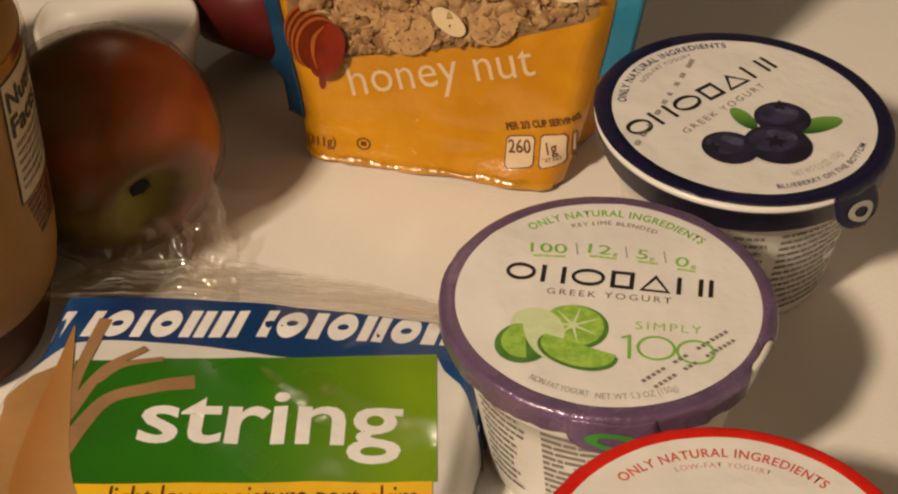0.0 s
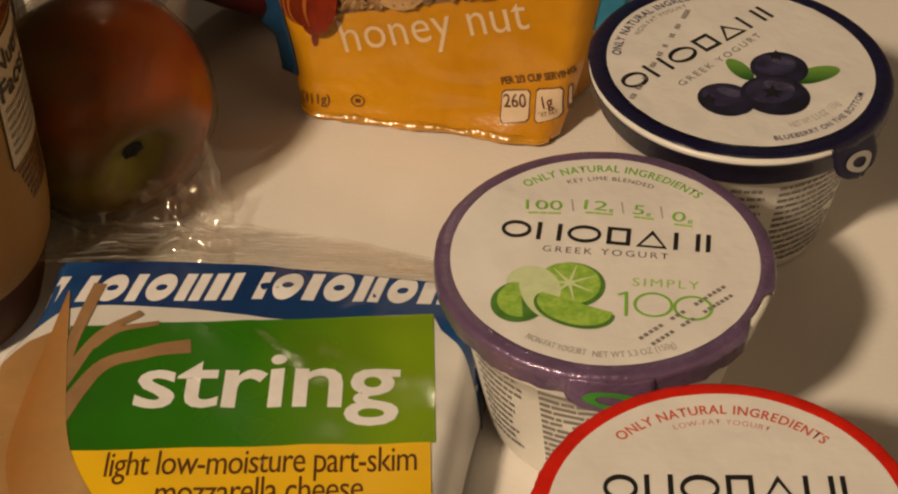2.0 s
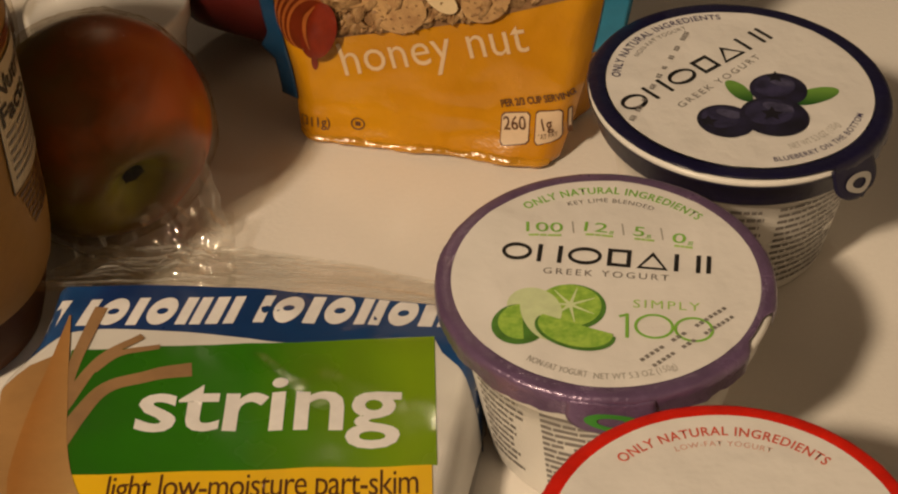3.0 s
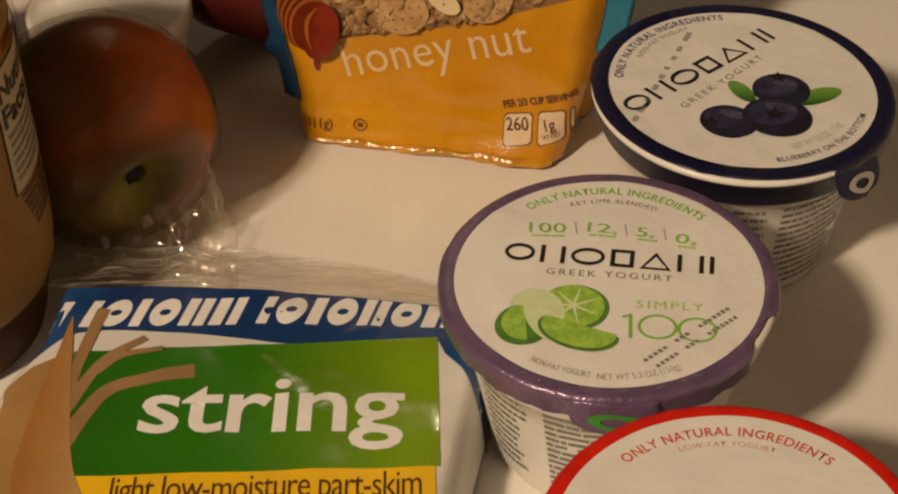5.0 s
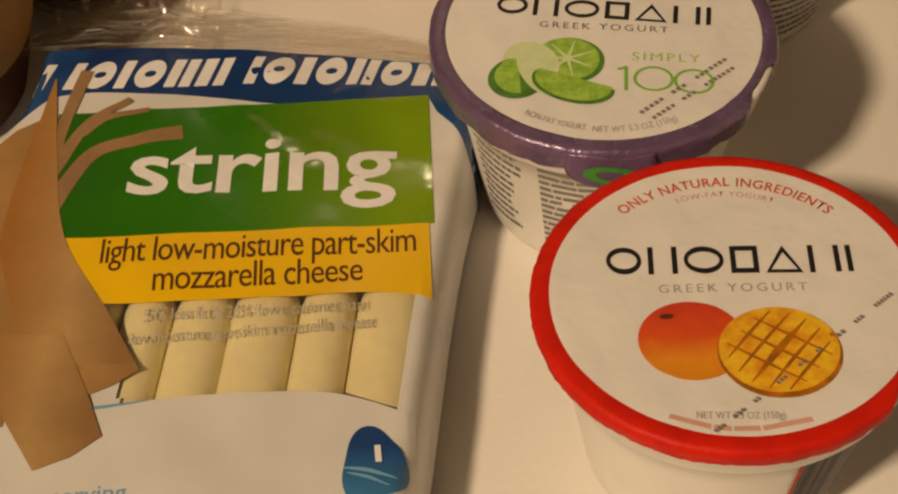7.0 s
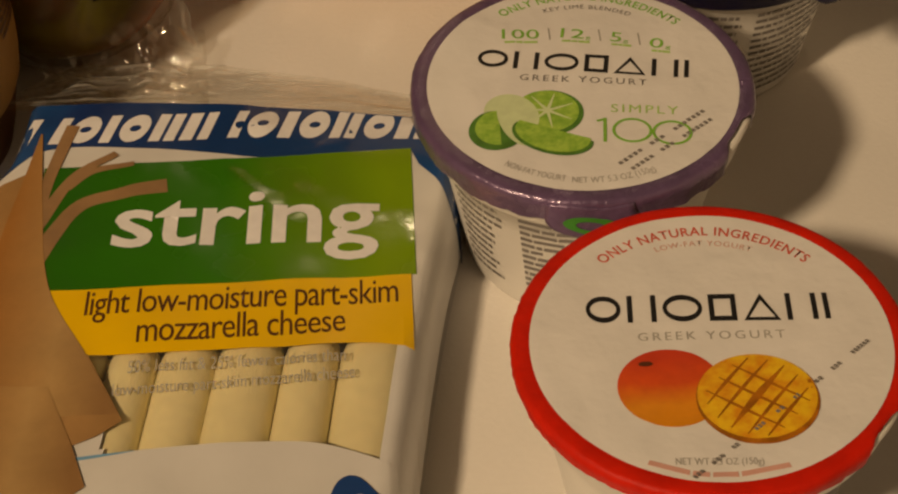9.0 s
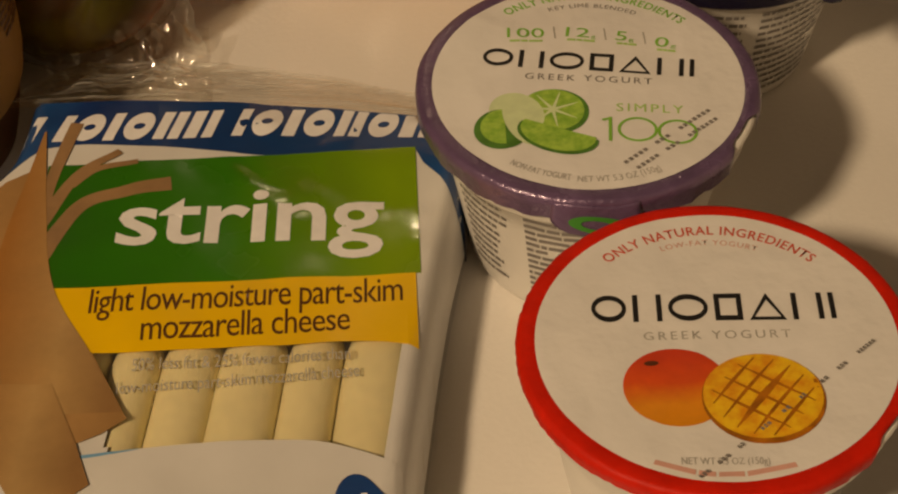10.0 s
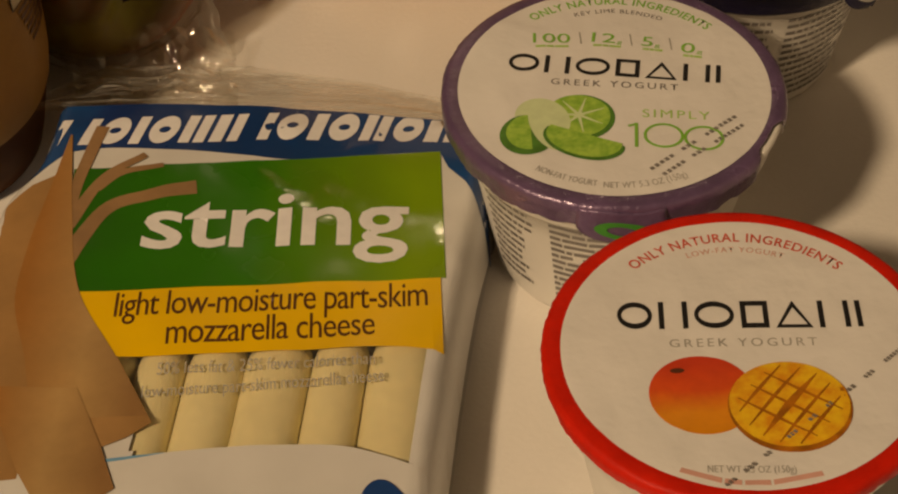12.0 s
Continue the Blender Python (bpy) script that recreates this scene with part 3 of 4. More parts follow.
mango_skin = surface("mango_skin", (0.7, 0.2, 0.02), 0.45, ramp=((0.05, (0.66, 0.24, 0.008)), (0.38, (0.76, 0.27, 0.014)), (0.66, (0.68, 0.08, 0.012)), (1.0, (0.58, 0.045, 0.012))), vary=0.1, scale=120, bump=0)
mango_flesh = surface("mango_flesh", (0.80, 0.50, 0.02), 0.45, second=(0.68, 0.27, 0.01), scale=240, bump=0)
mango_cut = surface("mango_cut", (0.46, 0.15, 0.006), 0.45, vary=0.4, scale=260, bump=0)
mango_dark = surface("mango_dark", (0.10, 0.025, 0.006), 0.5, bump=0)
printed("mango", flat([ellipse(-0.0112, -0.0142, 0.0122, 0.0118, -14)]), put, 0.0008, mango_skin, lid, 0.0018)
printed("mango_stem", flat([ellipse(-0.0160, -0.0066, 0.0017, 0.0008)]), put, 0.0010, mango_dark, lid, 0.0018)
printed("mango_half_edge", flat([ellipse(0.0080, -0.0192, 0.0140, 0.0134)]), put, 0.0011, mango_cut, lid, 0.0018)
printed("mango_half", flat([ellipse(0.0080, -0.0184, 0.0136, 0.0126)]), put, 0.0012, mango_flesh, lid, 0.0018)
for k in range(-2, 3):
    c = (0.0080 + 0.0040 * k * 0.75, -0.0186 - 0.0040 * k * 0.65)
    e = 0.0115 * math.sqrt(max(0.1, 1 - (k * 0.0044 / 0.0135) ** 2))
    printed("mango_score", flat(stroke([(c[0] - 0.64 * e, c[1] - 0.76 * e), c, (c[0] + 0.66 * e, c[1] + 0.74 * e)], [0.0003, 0.0019 if k == 0 else 0.0009, 0.0003], 10)), put, 0.0014, mango_cut, lid, 0.003)
for k in range(-1, 2):
    c = (0.0080 + 0.0050 * k * 0.7, -0.0186 + 0.0052 * k * 0.7)
    printed("mango_score", flat(stroke([(c[0] - 0.0078, c[1] + 0.0062), c, (c[0] + 0.0080, c[1] - 0.0062)], [0.0003, 0.0008, 0.0003], 10)), put, 0.0014, mango_cut, lid, 0.003)
for a, w, mat in ((-73, 1.2, foil_red), (-69, 3.0, ink_black), (-63, 1.4, ink_black), (-59, 4.2, ink_black)):
    bm = flat([[(a, 0.010), (a + w, 0.010), (a + w, 0.044), (a, 0.044)]])
    for v in bm.verts:
        v.co = Vector(side(v.co.x, v.co.y, 0.0003))
    part("barcode_bar", bm, mat, cup)
label_dark = surface("label_dark", (0.030, 0.016, 0.012), 0.45, vary=0.3, scale=120, bump=0)
bm = flat([[(a, 0.006), (a + 6, 0.006), (a + 6, 0.045), (a, 0.045)] for a in range(-71, 32, 6)])
for v in bm.verts:
    v.co = Vector(side(v.co.x, v.co.y, 0.00025))
part("dark_label", bm, label_dark, cup, "dark printed side panel")

# ---- string cheese pack ----

film_clear = clear_film("film_clear", 2.2, scale=300, bump=0.08, haze=0.055, limit=0.24, streak=(38, 560, 60))
film_window = clear_film("film_window", 0.35, scale=90, bump=0.3, haze=0.02, limit=0.16)
film_bag = clear_film("film_bag", 0.35, tint=(0.90, 0.87, 0.82), scale=110, bump=0.45, haze=0.004, limit=0.05)
film_tail = clear_film("film_tail", 1.8, scale=300, bump=0.1, haze=0.006, limit=0.25)
film_flap = clear_film("film_flap", 1.2, scale=200, bump=0.2, haze=0.20, limit=0.30)
pack_white = surface("pack_white", (0.64, 0.63, 0.61), 0.34, vary=0.06, scale=40, bump=0.16, bump_scale=45, depth=0.0014, coat=0.15, wear=0.03)
pack_blue = surface("pack_blue", (0.012, 0.055, 0.22), 0.30, ramp=((0.0, (0.02, 0.13, 0.36)), (0.25, (0.010, 0.035, 0.15)), (0.7, (0.008, 0.042, 0.15)), (1.0, (0.010, 0.065, 0.22))), axis="X", scale=60, bump=0.16, bump_scale=45, depth=0.0014, coat=0.9, coat_rough=0.11)
pack_green = surface("pack_green", (0.05, 0.25, 0.012), 0.26, ramp=((0.1, (0.018, 0.125, 0.004)), (0.6, (0.036, 0.19, 0.005)), (1.05, (0.19, 0.32, 0.007))), axis="X", scale=30, bump=0.16, bump_scale=45, depth=0.0014, coat=0.9, coat_rough=0.11)
pack_yellow = surface("pack_yellow", (0.80, 0.49, 0.007), 0.32, vary=0.08, scale=30, bump=0.16, bump_scale=45, depth=0.0014, coat=0.12)
string_tan = surface("string_tan", (0.5, 0.3, 0.12), 0.42, ramp=((0.15, (0.32, 0.14, 0.034)), (0.38, (0.37, 0.20, 0.068)), (0.62, (0.43, 0.27, 0.110)), (0.85, (0.34, 0.20, 0.078)), (1.05, (0.27, 0.145, 0.055))), axis="X", scale=34, bump=0.12, coat=0.08)
twig_tan = surface("twig_tan", (0.36, 0.19, 0.065), 0.42, ramp=((0.1, (0.20, 0.10, 0.032)), (0.4, (0.38, 0.215, 0.082)), (1.0, (0.31, 0.17, 0.060))), axis="X", scale=40, bump=0.1, coat=0.08)
twig_shade = surface("twig_shade", (0.30, 0.175, 0.080), 0.42, vary=0.3, scale=60, bump=0.1, coat=0.08)
cheese_cream = surface("cheese_cream", (0.86, 0.77, 0.46), 0.45, vary=0.06, scale=40, bump=0.15, translucent=0.15)
badge_blue = surface("badge_blue", (0.02, 0.10, 0.30), 0.32, ramp=((0.1, (0.05, 0.22, 0.45)), (0.8, (0.012, 0.05, 0.19))), bump=0.1, coat=0.12)
ink_sky = surface("ink_sky", (0.16, 0.36, 0.58), 0.4, vary=0.1, bump=0)

PACK_RIGHT = ((0.05, -0.0380), (0.010, -0.0325), (-0.010, -0.0350), (-0.0387, -0.0405), (-0.069, -0.0455), (-0.10, -0.0500), (-0.16, -0.0590))
PACK_LEFT = ((0.05, -0.1660), (0.020, -0.1690), (0.0, -0.1780), (-0.16, -0.2000))
BAND_TOP = ((-0.175, 0.0425), (-0.1638, 0.0420), (-0.1251, 0.0408), (-0.0736, 0.0335), (-0.0449, 0.0278), (-0.034, 0.0240))
BAND_LOW = ((-0.178, 0.0000), (-0.169, 0.0087), (-0.1559, 0.0208), (-0.1237, 0.0203), (-0.0902, 0.0140), (-0.0480, 0.0138), (-0.0465, 0.0085), (-0.0406, 0.0010), (-0.0355, -0.0100))
WINDOW_LOW = ((-0.160, -0.0965), (-0.1373, -0.0939), (-0.1162, -0.0916), (-0.0948, -0.0908), (-0.0734, -0.0926), (-0.0564, -0.1000), (-0.05, -0.106))
TRUNK_RIGHT = ((0.0290, -0.1568), (-0.0040, -0.1531), (-0.0357, -0.1475), (-0.0595, -0.1352), (-0.0820, -0.1243))


# crumpled spots of the printed film: x, y, radius
CRUMPLES = ((-0.0870, -0.0075, 0.010), (-0.0965, 0.0070, 0.007), (-0.0790, 0.0040, 0.006), (-0.0930, 0.0270, 0.008), (-0.0640, 0.0200, 0.007), (-0.0450, -0.0250, 0.006))


def crumple(x, y):
    near = sum(math.exp(-((x - a) ** 2 + (y - b) ** 2) / r ** 2) for a, b, r in CRUMPLES)
    return 0.0 if near < 0.01 else near * (0.0016 * abs(noise.noise((x * 80, y * 60, 11))) + 0.0006 * noise.noise((x * 110, y * 90, 21)))


def pack_z(x, y):
    d = min(x - along(PACK_LEFT, y), along(PACK_RIGHT, y) - x)
    side = max(0.0, min(1.0, d / 0.0075))
    end = max(0.0, min(1.0, (y + 0.158) / 0.02))
    rough = 0.0007 * noise.noise((x * 55, y * 55, 1.0)) + 0.00012 * noise.noise((x * 160, y * 160, 2.0)) + crumple(x, y)
    return 0.0016 + (0.0240 + rough) * math.sqrt(side * (2 - side)) * math.sqrt(end)


def pack_put(x, y, lift):
    return (x, y, pack_z(x, y) + lift)


pack = thing("string_cheese_pack", (-0.11, -0.05, 0), "sealed clear-windowed plastic pack of string cheese lying flat", "cheese pack")


def window(x, y):
    return y < -0.0580 and y > along(WINDOW_LOW, x) - 0.0025 and x > along(TRUNK_RIGHT, y) - 0.004 and x < along(PACK_RIGHT, y) - 0.0088


def pack_sheet(u, v, low=-0.158):
    x = along(PACK_LEFT, 0) * (1 - u) + along(PACK_RIGHT, 0) * u
    y = low + (along(BAND_TOP, x) - low) * v
    x = along(PACK_LEFT, y) * (1 - u) + along(PACK_RIGHT, y) * u
    y = low + (along(BAND_TOP, x) - low) * v
    return pack_put(x, y, 0)


front = sheet(pack_sheet, 110, 130)
bmesh.ops.delete(front, geom=[f for f in front.faces if window(*f.calc_center_median()[:2])], context="FACES")
part("front_film", front, pack_white, pack, "white printed plastic film")
part("back_film", sheet(lambda u, v: (*pack_sheet(u, v)[:2], 0.0009), 12, 12), pack_white, pack)
clear = sheet(lambda u, v: (lambda x, y: pack_put(x, y, -0.0002))(-0.150 + 0.108 * u, -0.104 + 0.046 * v), 60, 30)
bmesh.ops.delete(clear, geom=[f for f in clear.faces if f.calc_center_median().x > along(PACK_RIGHT, f.calc_center_median().y) - 0.001], context="FACES")
part("window_film", clear, film_window, pack, "clear window film")
GAPS = (-0.1500, -0.1355, -0.1211, -0.1060, -0.0888, -0.0729, -0.0545)
for k, (x0, x1) in enumerate(zip(GAPS, GAPS[1:])):
    rings = []
    for j in range(15):
        t = j / 14
        y = -0.050 - 0.062 * t
        q = math.sqrt(max(0.02, 1 - (2 * t - 1) ** 12))
        half = (x1 - x0) / 2 + (-0.0003 if k in (1, 4) else 0.0006)
        rings.append([((x0 + x1) / 2 + 0.122 * (y + 0.094) + half * q * math.cos(a), y, 0.0125 + 0.0121 * q * math.copysign(abs(math.sin(a)) ** 0.45, math.sin(a)) + 0.0002 * noise.noise((k, y * 90, a)))
                      for a in [2 * math.pi * i / 28 for i in range(28)]])
    part("cheese_stick", loft(rings, cap_first=True, cap_last=True), cheese_cream, pack, "pale cream cheese stick")
printed("blue_band", flat(strip(BAND_LOW, BAND_TOP, -0.1690, -0.0345, 60)), pack_put, 0.0005, pack_blue, pack, 0.0016)
printed("green_panel", flat(strip(((-0.16, -0.0357), (-0.048, -0.0362)), ((-0.16, 0.0134), (-0.10, 0.0140), (-0.0476, 0.0142)), -0.1545, -0.0478, 40)), pack_put, 0.0007, pack_green, pack, 0.0016)
printed("yellow_band", flat(strip(((-0.16, -0.0588), (-0.1355, -0.0596), (-0.09, -0.0598), (-0.06, -0.0604), (-0.0489, -0.0622)), ((-0.16, -0.0356), (-0.048, -0.0361)), -0.1500, -0.0492, 40)), pack_put, 0.0009, pack_yellow, pack)
printed("lower_panel", flat(strip(((-0.20, -0.156), (-0.04, -0.156)), WINDOW_LOW, -0.186, -0.0545, 50)), pack_put, 0.0005, pack_white, pack)
printed("sky_edge", flat(stroke([(-0.139, -0.0942), (-0.130, -0.0932), (-0.120, -0.0920)], [0.0012, 0.0010, 0.0002])), pack_put, 0.0007, ink_sky, pack)
printed("writing", line_of(letters("string", 0.014, gap=0.98), (-0.1325, -0.0200), (-0.0578, -0.0222), 0.0215), pack_put, 0.0013, ink_white, pack, 0.0016)
printed("writing", line_of(letters("light low-moisture part-skim", 0.0, gap=0.92), (-0.1372, -0.0456), (-0.0530, -0.0462), 0.0092), pack_put, 0.0013, ink_brown, pack)
printed("writing", line_of(letters("mozzarella cheese", 0.0, gap=0.92), (-0.1225, -0.0560), (-0.0672, -0.0558), 0.0088), pack_put, 0.0013, ink_brown, pack)
printed("writing", line_of(letters("50% less fat & 25% fewer calories than", -0.006), (-0.1240, -0.0660), (-0.0672, -0.0660), 0.0042), pack_put, 0.0005, ink_pale, pack)
printed("writing", line_of(letters("low-moisture part-skim mozzarella cheese", -0.006), (-0.1272, -0.0738), (-0.0648, -0.0718), 0.0042), pack_put, 0.0005, ink_pale, pack)
printed("writing", line_of(letters("per serving"), (-0.1520, -0.1218), (-0.1237, -0.1214), 0.0048), pack_put, 0.0009, ink_sky, pack)
printed("small_print", line_of(bars_of((2, 1.6)), (-0.0834, -0.1335), (-0.0720, -0.1335), 0.006), pack_put, 0.0009, ink_sky, pack)
mark = [("posts", 1.3), ("ring", 0.9), ("bar", 0.34), ("ring", 0.9), ("posts", 0.8), ("bar", 0.4), ("posts", 1.3), ("ring", 0.9), ("bar", 0.4), ("ring", 0.9), ("posts", 0.8), ("ring", 0.9), ("bar", 0.45), ("box", 0.7)]
printed("word_mark", line_of(plain_mark(mark, 0.16, 0.34), (-0.1640, 0.0235), (-0.0405, 0.0180), 0.0118, 0.25), lambda x, y, e: pack_put(x, min(y + 0.0020 * math.sin((x + 0.165) / 0.123 * math.pi) + 0.0, along(BAND_TOP, x) - 0.0003), e), 0.0006, ink_white, pack)
# the peeled cheese string of the picture: trunk, two cut ends, curled strips
trunk = [[(along(TRUNK_RIGHT, y0) - w0, y0), (along(TRUNK_RIGHT, y0), y0), (along(TRUNK_RIGHT, y1), y1), (along(TRUNK_RIGHT, y1) - w1, y1)]
         for y0, y1, w0, w1 in [(0.028 - 0.0036 * k, 0.028 - 0.0036 * (k + 1), 0.0005 + 0.0009 * k ** 1.02, 0.0005 + 0.0009 * (k + 1) ** 1.02) for k in range(30)]]
printed("cheese_trunk", flat(trunk), pack_put, 0.0014, string_tan, pack)
printed("second_string", flat([[(-0.1930, -0.1000), (-0.1560, -0.0980), (-0.1500, -0.0500), (-0.1560, -0.0200), (-0.1570, 0.0130), (-0.1660, 0.0080), (-0.1765, -0.0060), (-0.1860, -0.0400)]]), pack_put, 0.0007, twig_tan, pack)
printed("trunk_end", flat([[(-0.1420, -0.0620), (-0.1348, -0.0595), (-0.1238, -0.0822), (-0.1300, -0.0868), (-0.1380, -0.0904), (-0.1440, -0.0840)]]), pack_put, 0.0012, twig_tan, pack)
printed("trunk_end", flat([[(-0.1680, -0.0680), (-0.1440, -0.0700), (-0.1360, -0.0890), (-0.1312, -0.1026), (-0.1385, -0.1085), (-0.1470, -0.1118), (-0.1560, -0.0960)]]), pack_put, 0.0017, string_tan, pack)
for pts, wid in ((((-0.1548, -0.014), (-0.1528, 0.008), (-0.1480, 0.0315)), (0.0040, 0.0036, 0.0040)),
                 (((-0.1546, -0.012), (-0.1455, 0.009), (-0.1342, 0.0186)), (0.0044, 0.0032, 0.0026)),
                 (((-0.1470, 0.0045), (-0.1400, 0.0115), (-0.1285, 0.0134)), (0.0026, 0.0024, 0.0020)),
                 (((-0.1535, -0.026), (-0.1440, -0.004), (-0.1300, 0.0018), (-0.1182, 0.0034)), (0.0056, 0.0044, 0.0046, 0.0056))):
    printed("cheese_strip", flat(stroke(pts, wid)), pack_put, 0.0011, twig_shade, pack)
badge = [(-0.0650 + 0.0078 * math.cos(a) * (1 + 0.12 * math.cos(3 * a + 0.7)), -0.1150 + 0.0108 * math.sin(a) * (1 + 0.12 * math.cos(3 * a + 0.7))) for a in [2 * math.pi * k / 36 for k in range(36)]]
printed("badge", flat([badge]), pack_put, 0.0016, badge_blue, pack, 0.0015)
printed("writing", line_of(letters("1", 0.0), (-0.0644, -0.1142), (-0.0629, -0.1141), 0.0050), pack_put, 0.0026, ink_white, pack)
printed("badge_swoosh", flat(stroke([(-0.0722, -0.1155), (-0.066, -0.1165), (-0.0592, -0.1190)], [0.0005, 0.0012, 0.0004]) + stroke([(-0.0712, -0.1170), (-0.066, -0.1185), (-0.0612, -0.1210)], [0.0004, 0.0010, 0.0003])), pack_put, 0.0024, ink_sky, pack)
# clear crimped end of the pack beyond the blue band
FILM_TOP = ((-0.175, 0.0580), (-0.1600, 0.0710), (-0.1400, 0.0735), (-0.1157, 0.0725), (-0.0913, 0.0665), (-0.0672, 0.0595), (-0.0420, 0.0500))

FOLDS = ((-0.1520, 0.0040, 1.0), (-0.1475, 0.0025, 0.7), (-0.1300, 0.0028, 0.9), (-0.1265, 0.0020, 0.8), (-0.1205, 0.0022, 0.7), (-0.1090, 0.0030, 0.5), (-0.0900, 0.0060, 0.15), (-0.0700, 0.0040, 0.15))


def header_film(u, v):
    x = -0.172 + 0.130 * u
    y0, y1 = along(BAND_TOP, x) - 0.001, along(FILM_TOP, x)
    y = y0 + (y1 - y0) * v
    fold = sum(a * math.exp(-((x - c - 0.0025 * math.sin(5 * v + 40 * c)) / w) ** 2) for c, w, a in FOLDS)
    crimp = math.sin(v * 84 + 2 * noise.noise((x * 30, 0, 0)))
    z = 0.0250 - 0.011 * ease(v) + (0.00019 + 0.00010 * noise.noise((x * 60, v * 3, 1))) * crimp * ease(v * 5)
    z += 0.0012 * fold * ease(v * 3) * (1 + 0.6 * noise.noise((x * 160, v * 9, 4)))
    z += 0.0010 * noise.noise((x * 60, v * 3, 5)) * ease(v * 2) + (0.0010 if x < -0.138 else 0.0020) * noise.noise((x * 260, v * 10, 8)) * min(1.2, 0.03 + fold) * ease(v * 4)
    return (x, y, max(0.001, z))


part("clear_end", sheet(header_film, 170, 300), film_clear, pack, "crinkled clear plastic end")

# ---- granola pouch ----

pouch_orange = surface("pouch_orange", (0.58, 0.265, 0.003), 0.24, second=(0.48, 0.20, 0.002), scale=25, bump=0.3, bump_scale=110, depth=0.002, coat=0.35)
pouch_seam = surface("pouch_seam", (0.58, 0.27, 0.01), 0.2, vary=0.3, scale=90, bump=0.5, bump_scale=160, depth=0.002, coat=0.9, coat_rough=0.08)
pouch_blue = surface("pouch_blue", (0.045, 0.30, 0.52), 0.34, vary=0.2, scale=40, bump=0.2, coat=0.3)
pouch_navy = surface("pouch_navy", (0.006, 0.050, 0.13), 0.34, vary=0.2, scale=40, bump=0.2, coat=0.3)
oat = surface("oat", (0.46, 0.29, 0.13), 0.55, second=(0.24, 0.125, 0.045), scale=260, bump=0.5, bump_scale=700)
oat_dark = surface("oat_dark", (0.14, 0.065, 0.025), 0.55, second=(0.30, 0.17, 0.07), scale=120, bump=0.3)
cereal = surface("cereal", (0.50, 0.31, 0.13), 0.55, second=(0.36, 0.20, 0.08), scale=180, bump=0.5, bump_scale=600)
almond = surface("almond", (0.70, 0.55, 0.33), 0.5, vary=0.12, scale=120, bump=0.1)
honey_dark = surface("honey_dark", (0.13, 0.018, 0.004), 0.25, vary=0.3, scale=120, bump=0, coat=0.4)
honey_red = surface("honey_red", (0.21, 0.020, 0.004), 0.25, second=(0.11, 0.010, 0.003), scale=150, bump=0, coat=0.4)
honey_gold = surface("honey_gold", (0.34, 0.095, 0.016), 0.3, vary=0.2, scale=120, bump=0, coat=0.3)

BASE = Vector((-0.0526, 0.1387, 0.0))
ALONG = Vector((0.0881, -0.0216, 0)).normalized()
BACK = Vector((-ALONG.y, ALONG.x, 0))
UP = (Vector((0, 0, 1)) * math.cos(radians(8)) + BACK * math.sin(radians(8))).normalized()
LEFT = ((0.0, -0.0439), (0.027, -0.0488), (0.060, -0.0554), (0.15, -0.062))
RIGHT = ((0.0, 0.0505), (0.015, 0.0545), (0.034, 0.0586), (0.075, 0.0643), (0.15, 0.066))


def pouch_put(s, h, lift):
    lo, hi = along(LEFT, h), along(RIGHT, h)
    e = min(s - lo, hi - s)
    round_ = max(0.0, 1 - max(0.0, e) / 0.008)
    out = 0.0018 * noise.noise((s * 45, h * 45, 4)) + 0.0003 * noise.noise((s * 140, h * 140, 6)) - 0.006 * round_ ** 2
    out += 0.0042 * ease(1 - h / 0.014) - 0.0016 * max(0.0, 1 - h / 0.002) ** 2
    out += 0.0007 * math.exp(-((h - 0.016 + 0.05 * s) / 0.0022) ** 2) * ease((s + 0.02) / 0.02) * ease((0.03 - s) / 0.02)
    out += 0.0010 * math.exp(-((h - 0.012 - 0.06 * s) / 0.003) ** 2)
    return tuple(BASE + ALONG * s + UP * (h + 0.0012) - BACK * (out + 1.7 * lift))


pouch = thing("granola_pouch", tuple(BASE), "standing orange and blue honey nut granola pouch", "granola pouch")
part("front_panel", sheet(lambda u, v: (lambda h: pouch_put(along(LEFT, h) * (1 - u) + along(RIGHT, h) * u, h, 0))(0.15 * v), 70, 90), pouch_orange, pouch, "shiny orange printed front")


def gusset(u, v, sign):
    h = 0.15 * v
    s = along(RIGHT, h) if sign > 0 else along(LEFT, h)
    p = Vector(pouch_put(s, h, 0))
    deep = (0.030 + 0.012 * ease(h / 0.05)) * (1 - 0.7 * ease((h - 0.05) / 0.1))
    fold = 0.004 * math.sin(math.pi * u)
    return tuple(p + BACK * (deep * u) + ALONG * sign * (0.006 * u - fold))


part("side_gusset", sheet(lambda u, v: gusset(u, v, 1), 10, 30), [pouch_orange], pouch)
part("side_gusset", sheet(lambda u, v: gusset(u, v, -1), 10, 30), [pouch_orange], pouch)
part("back_panel", sheet(lambda u, v: tuple(Vector(gusset(1, v, -1)).lerp(Vector(gusset(1, v, 1)), u)), 20, 30), pouch_navy, pouch, "dark blue back panel")


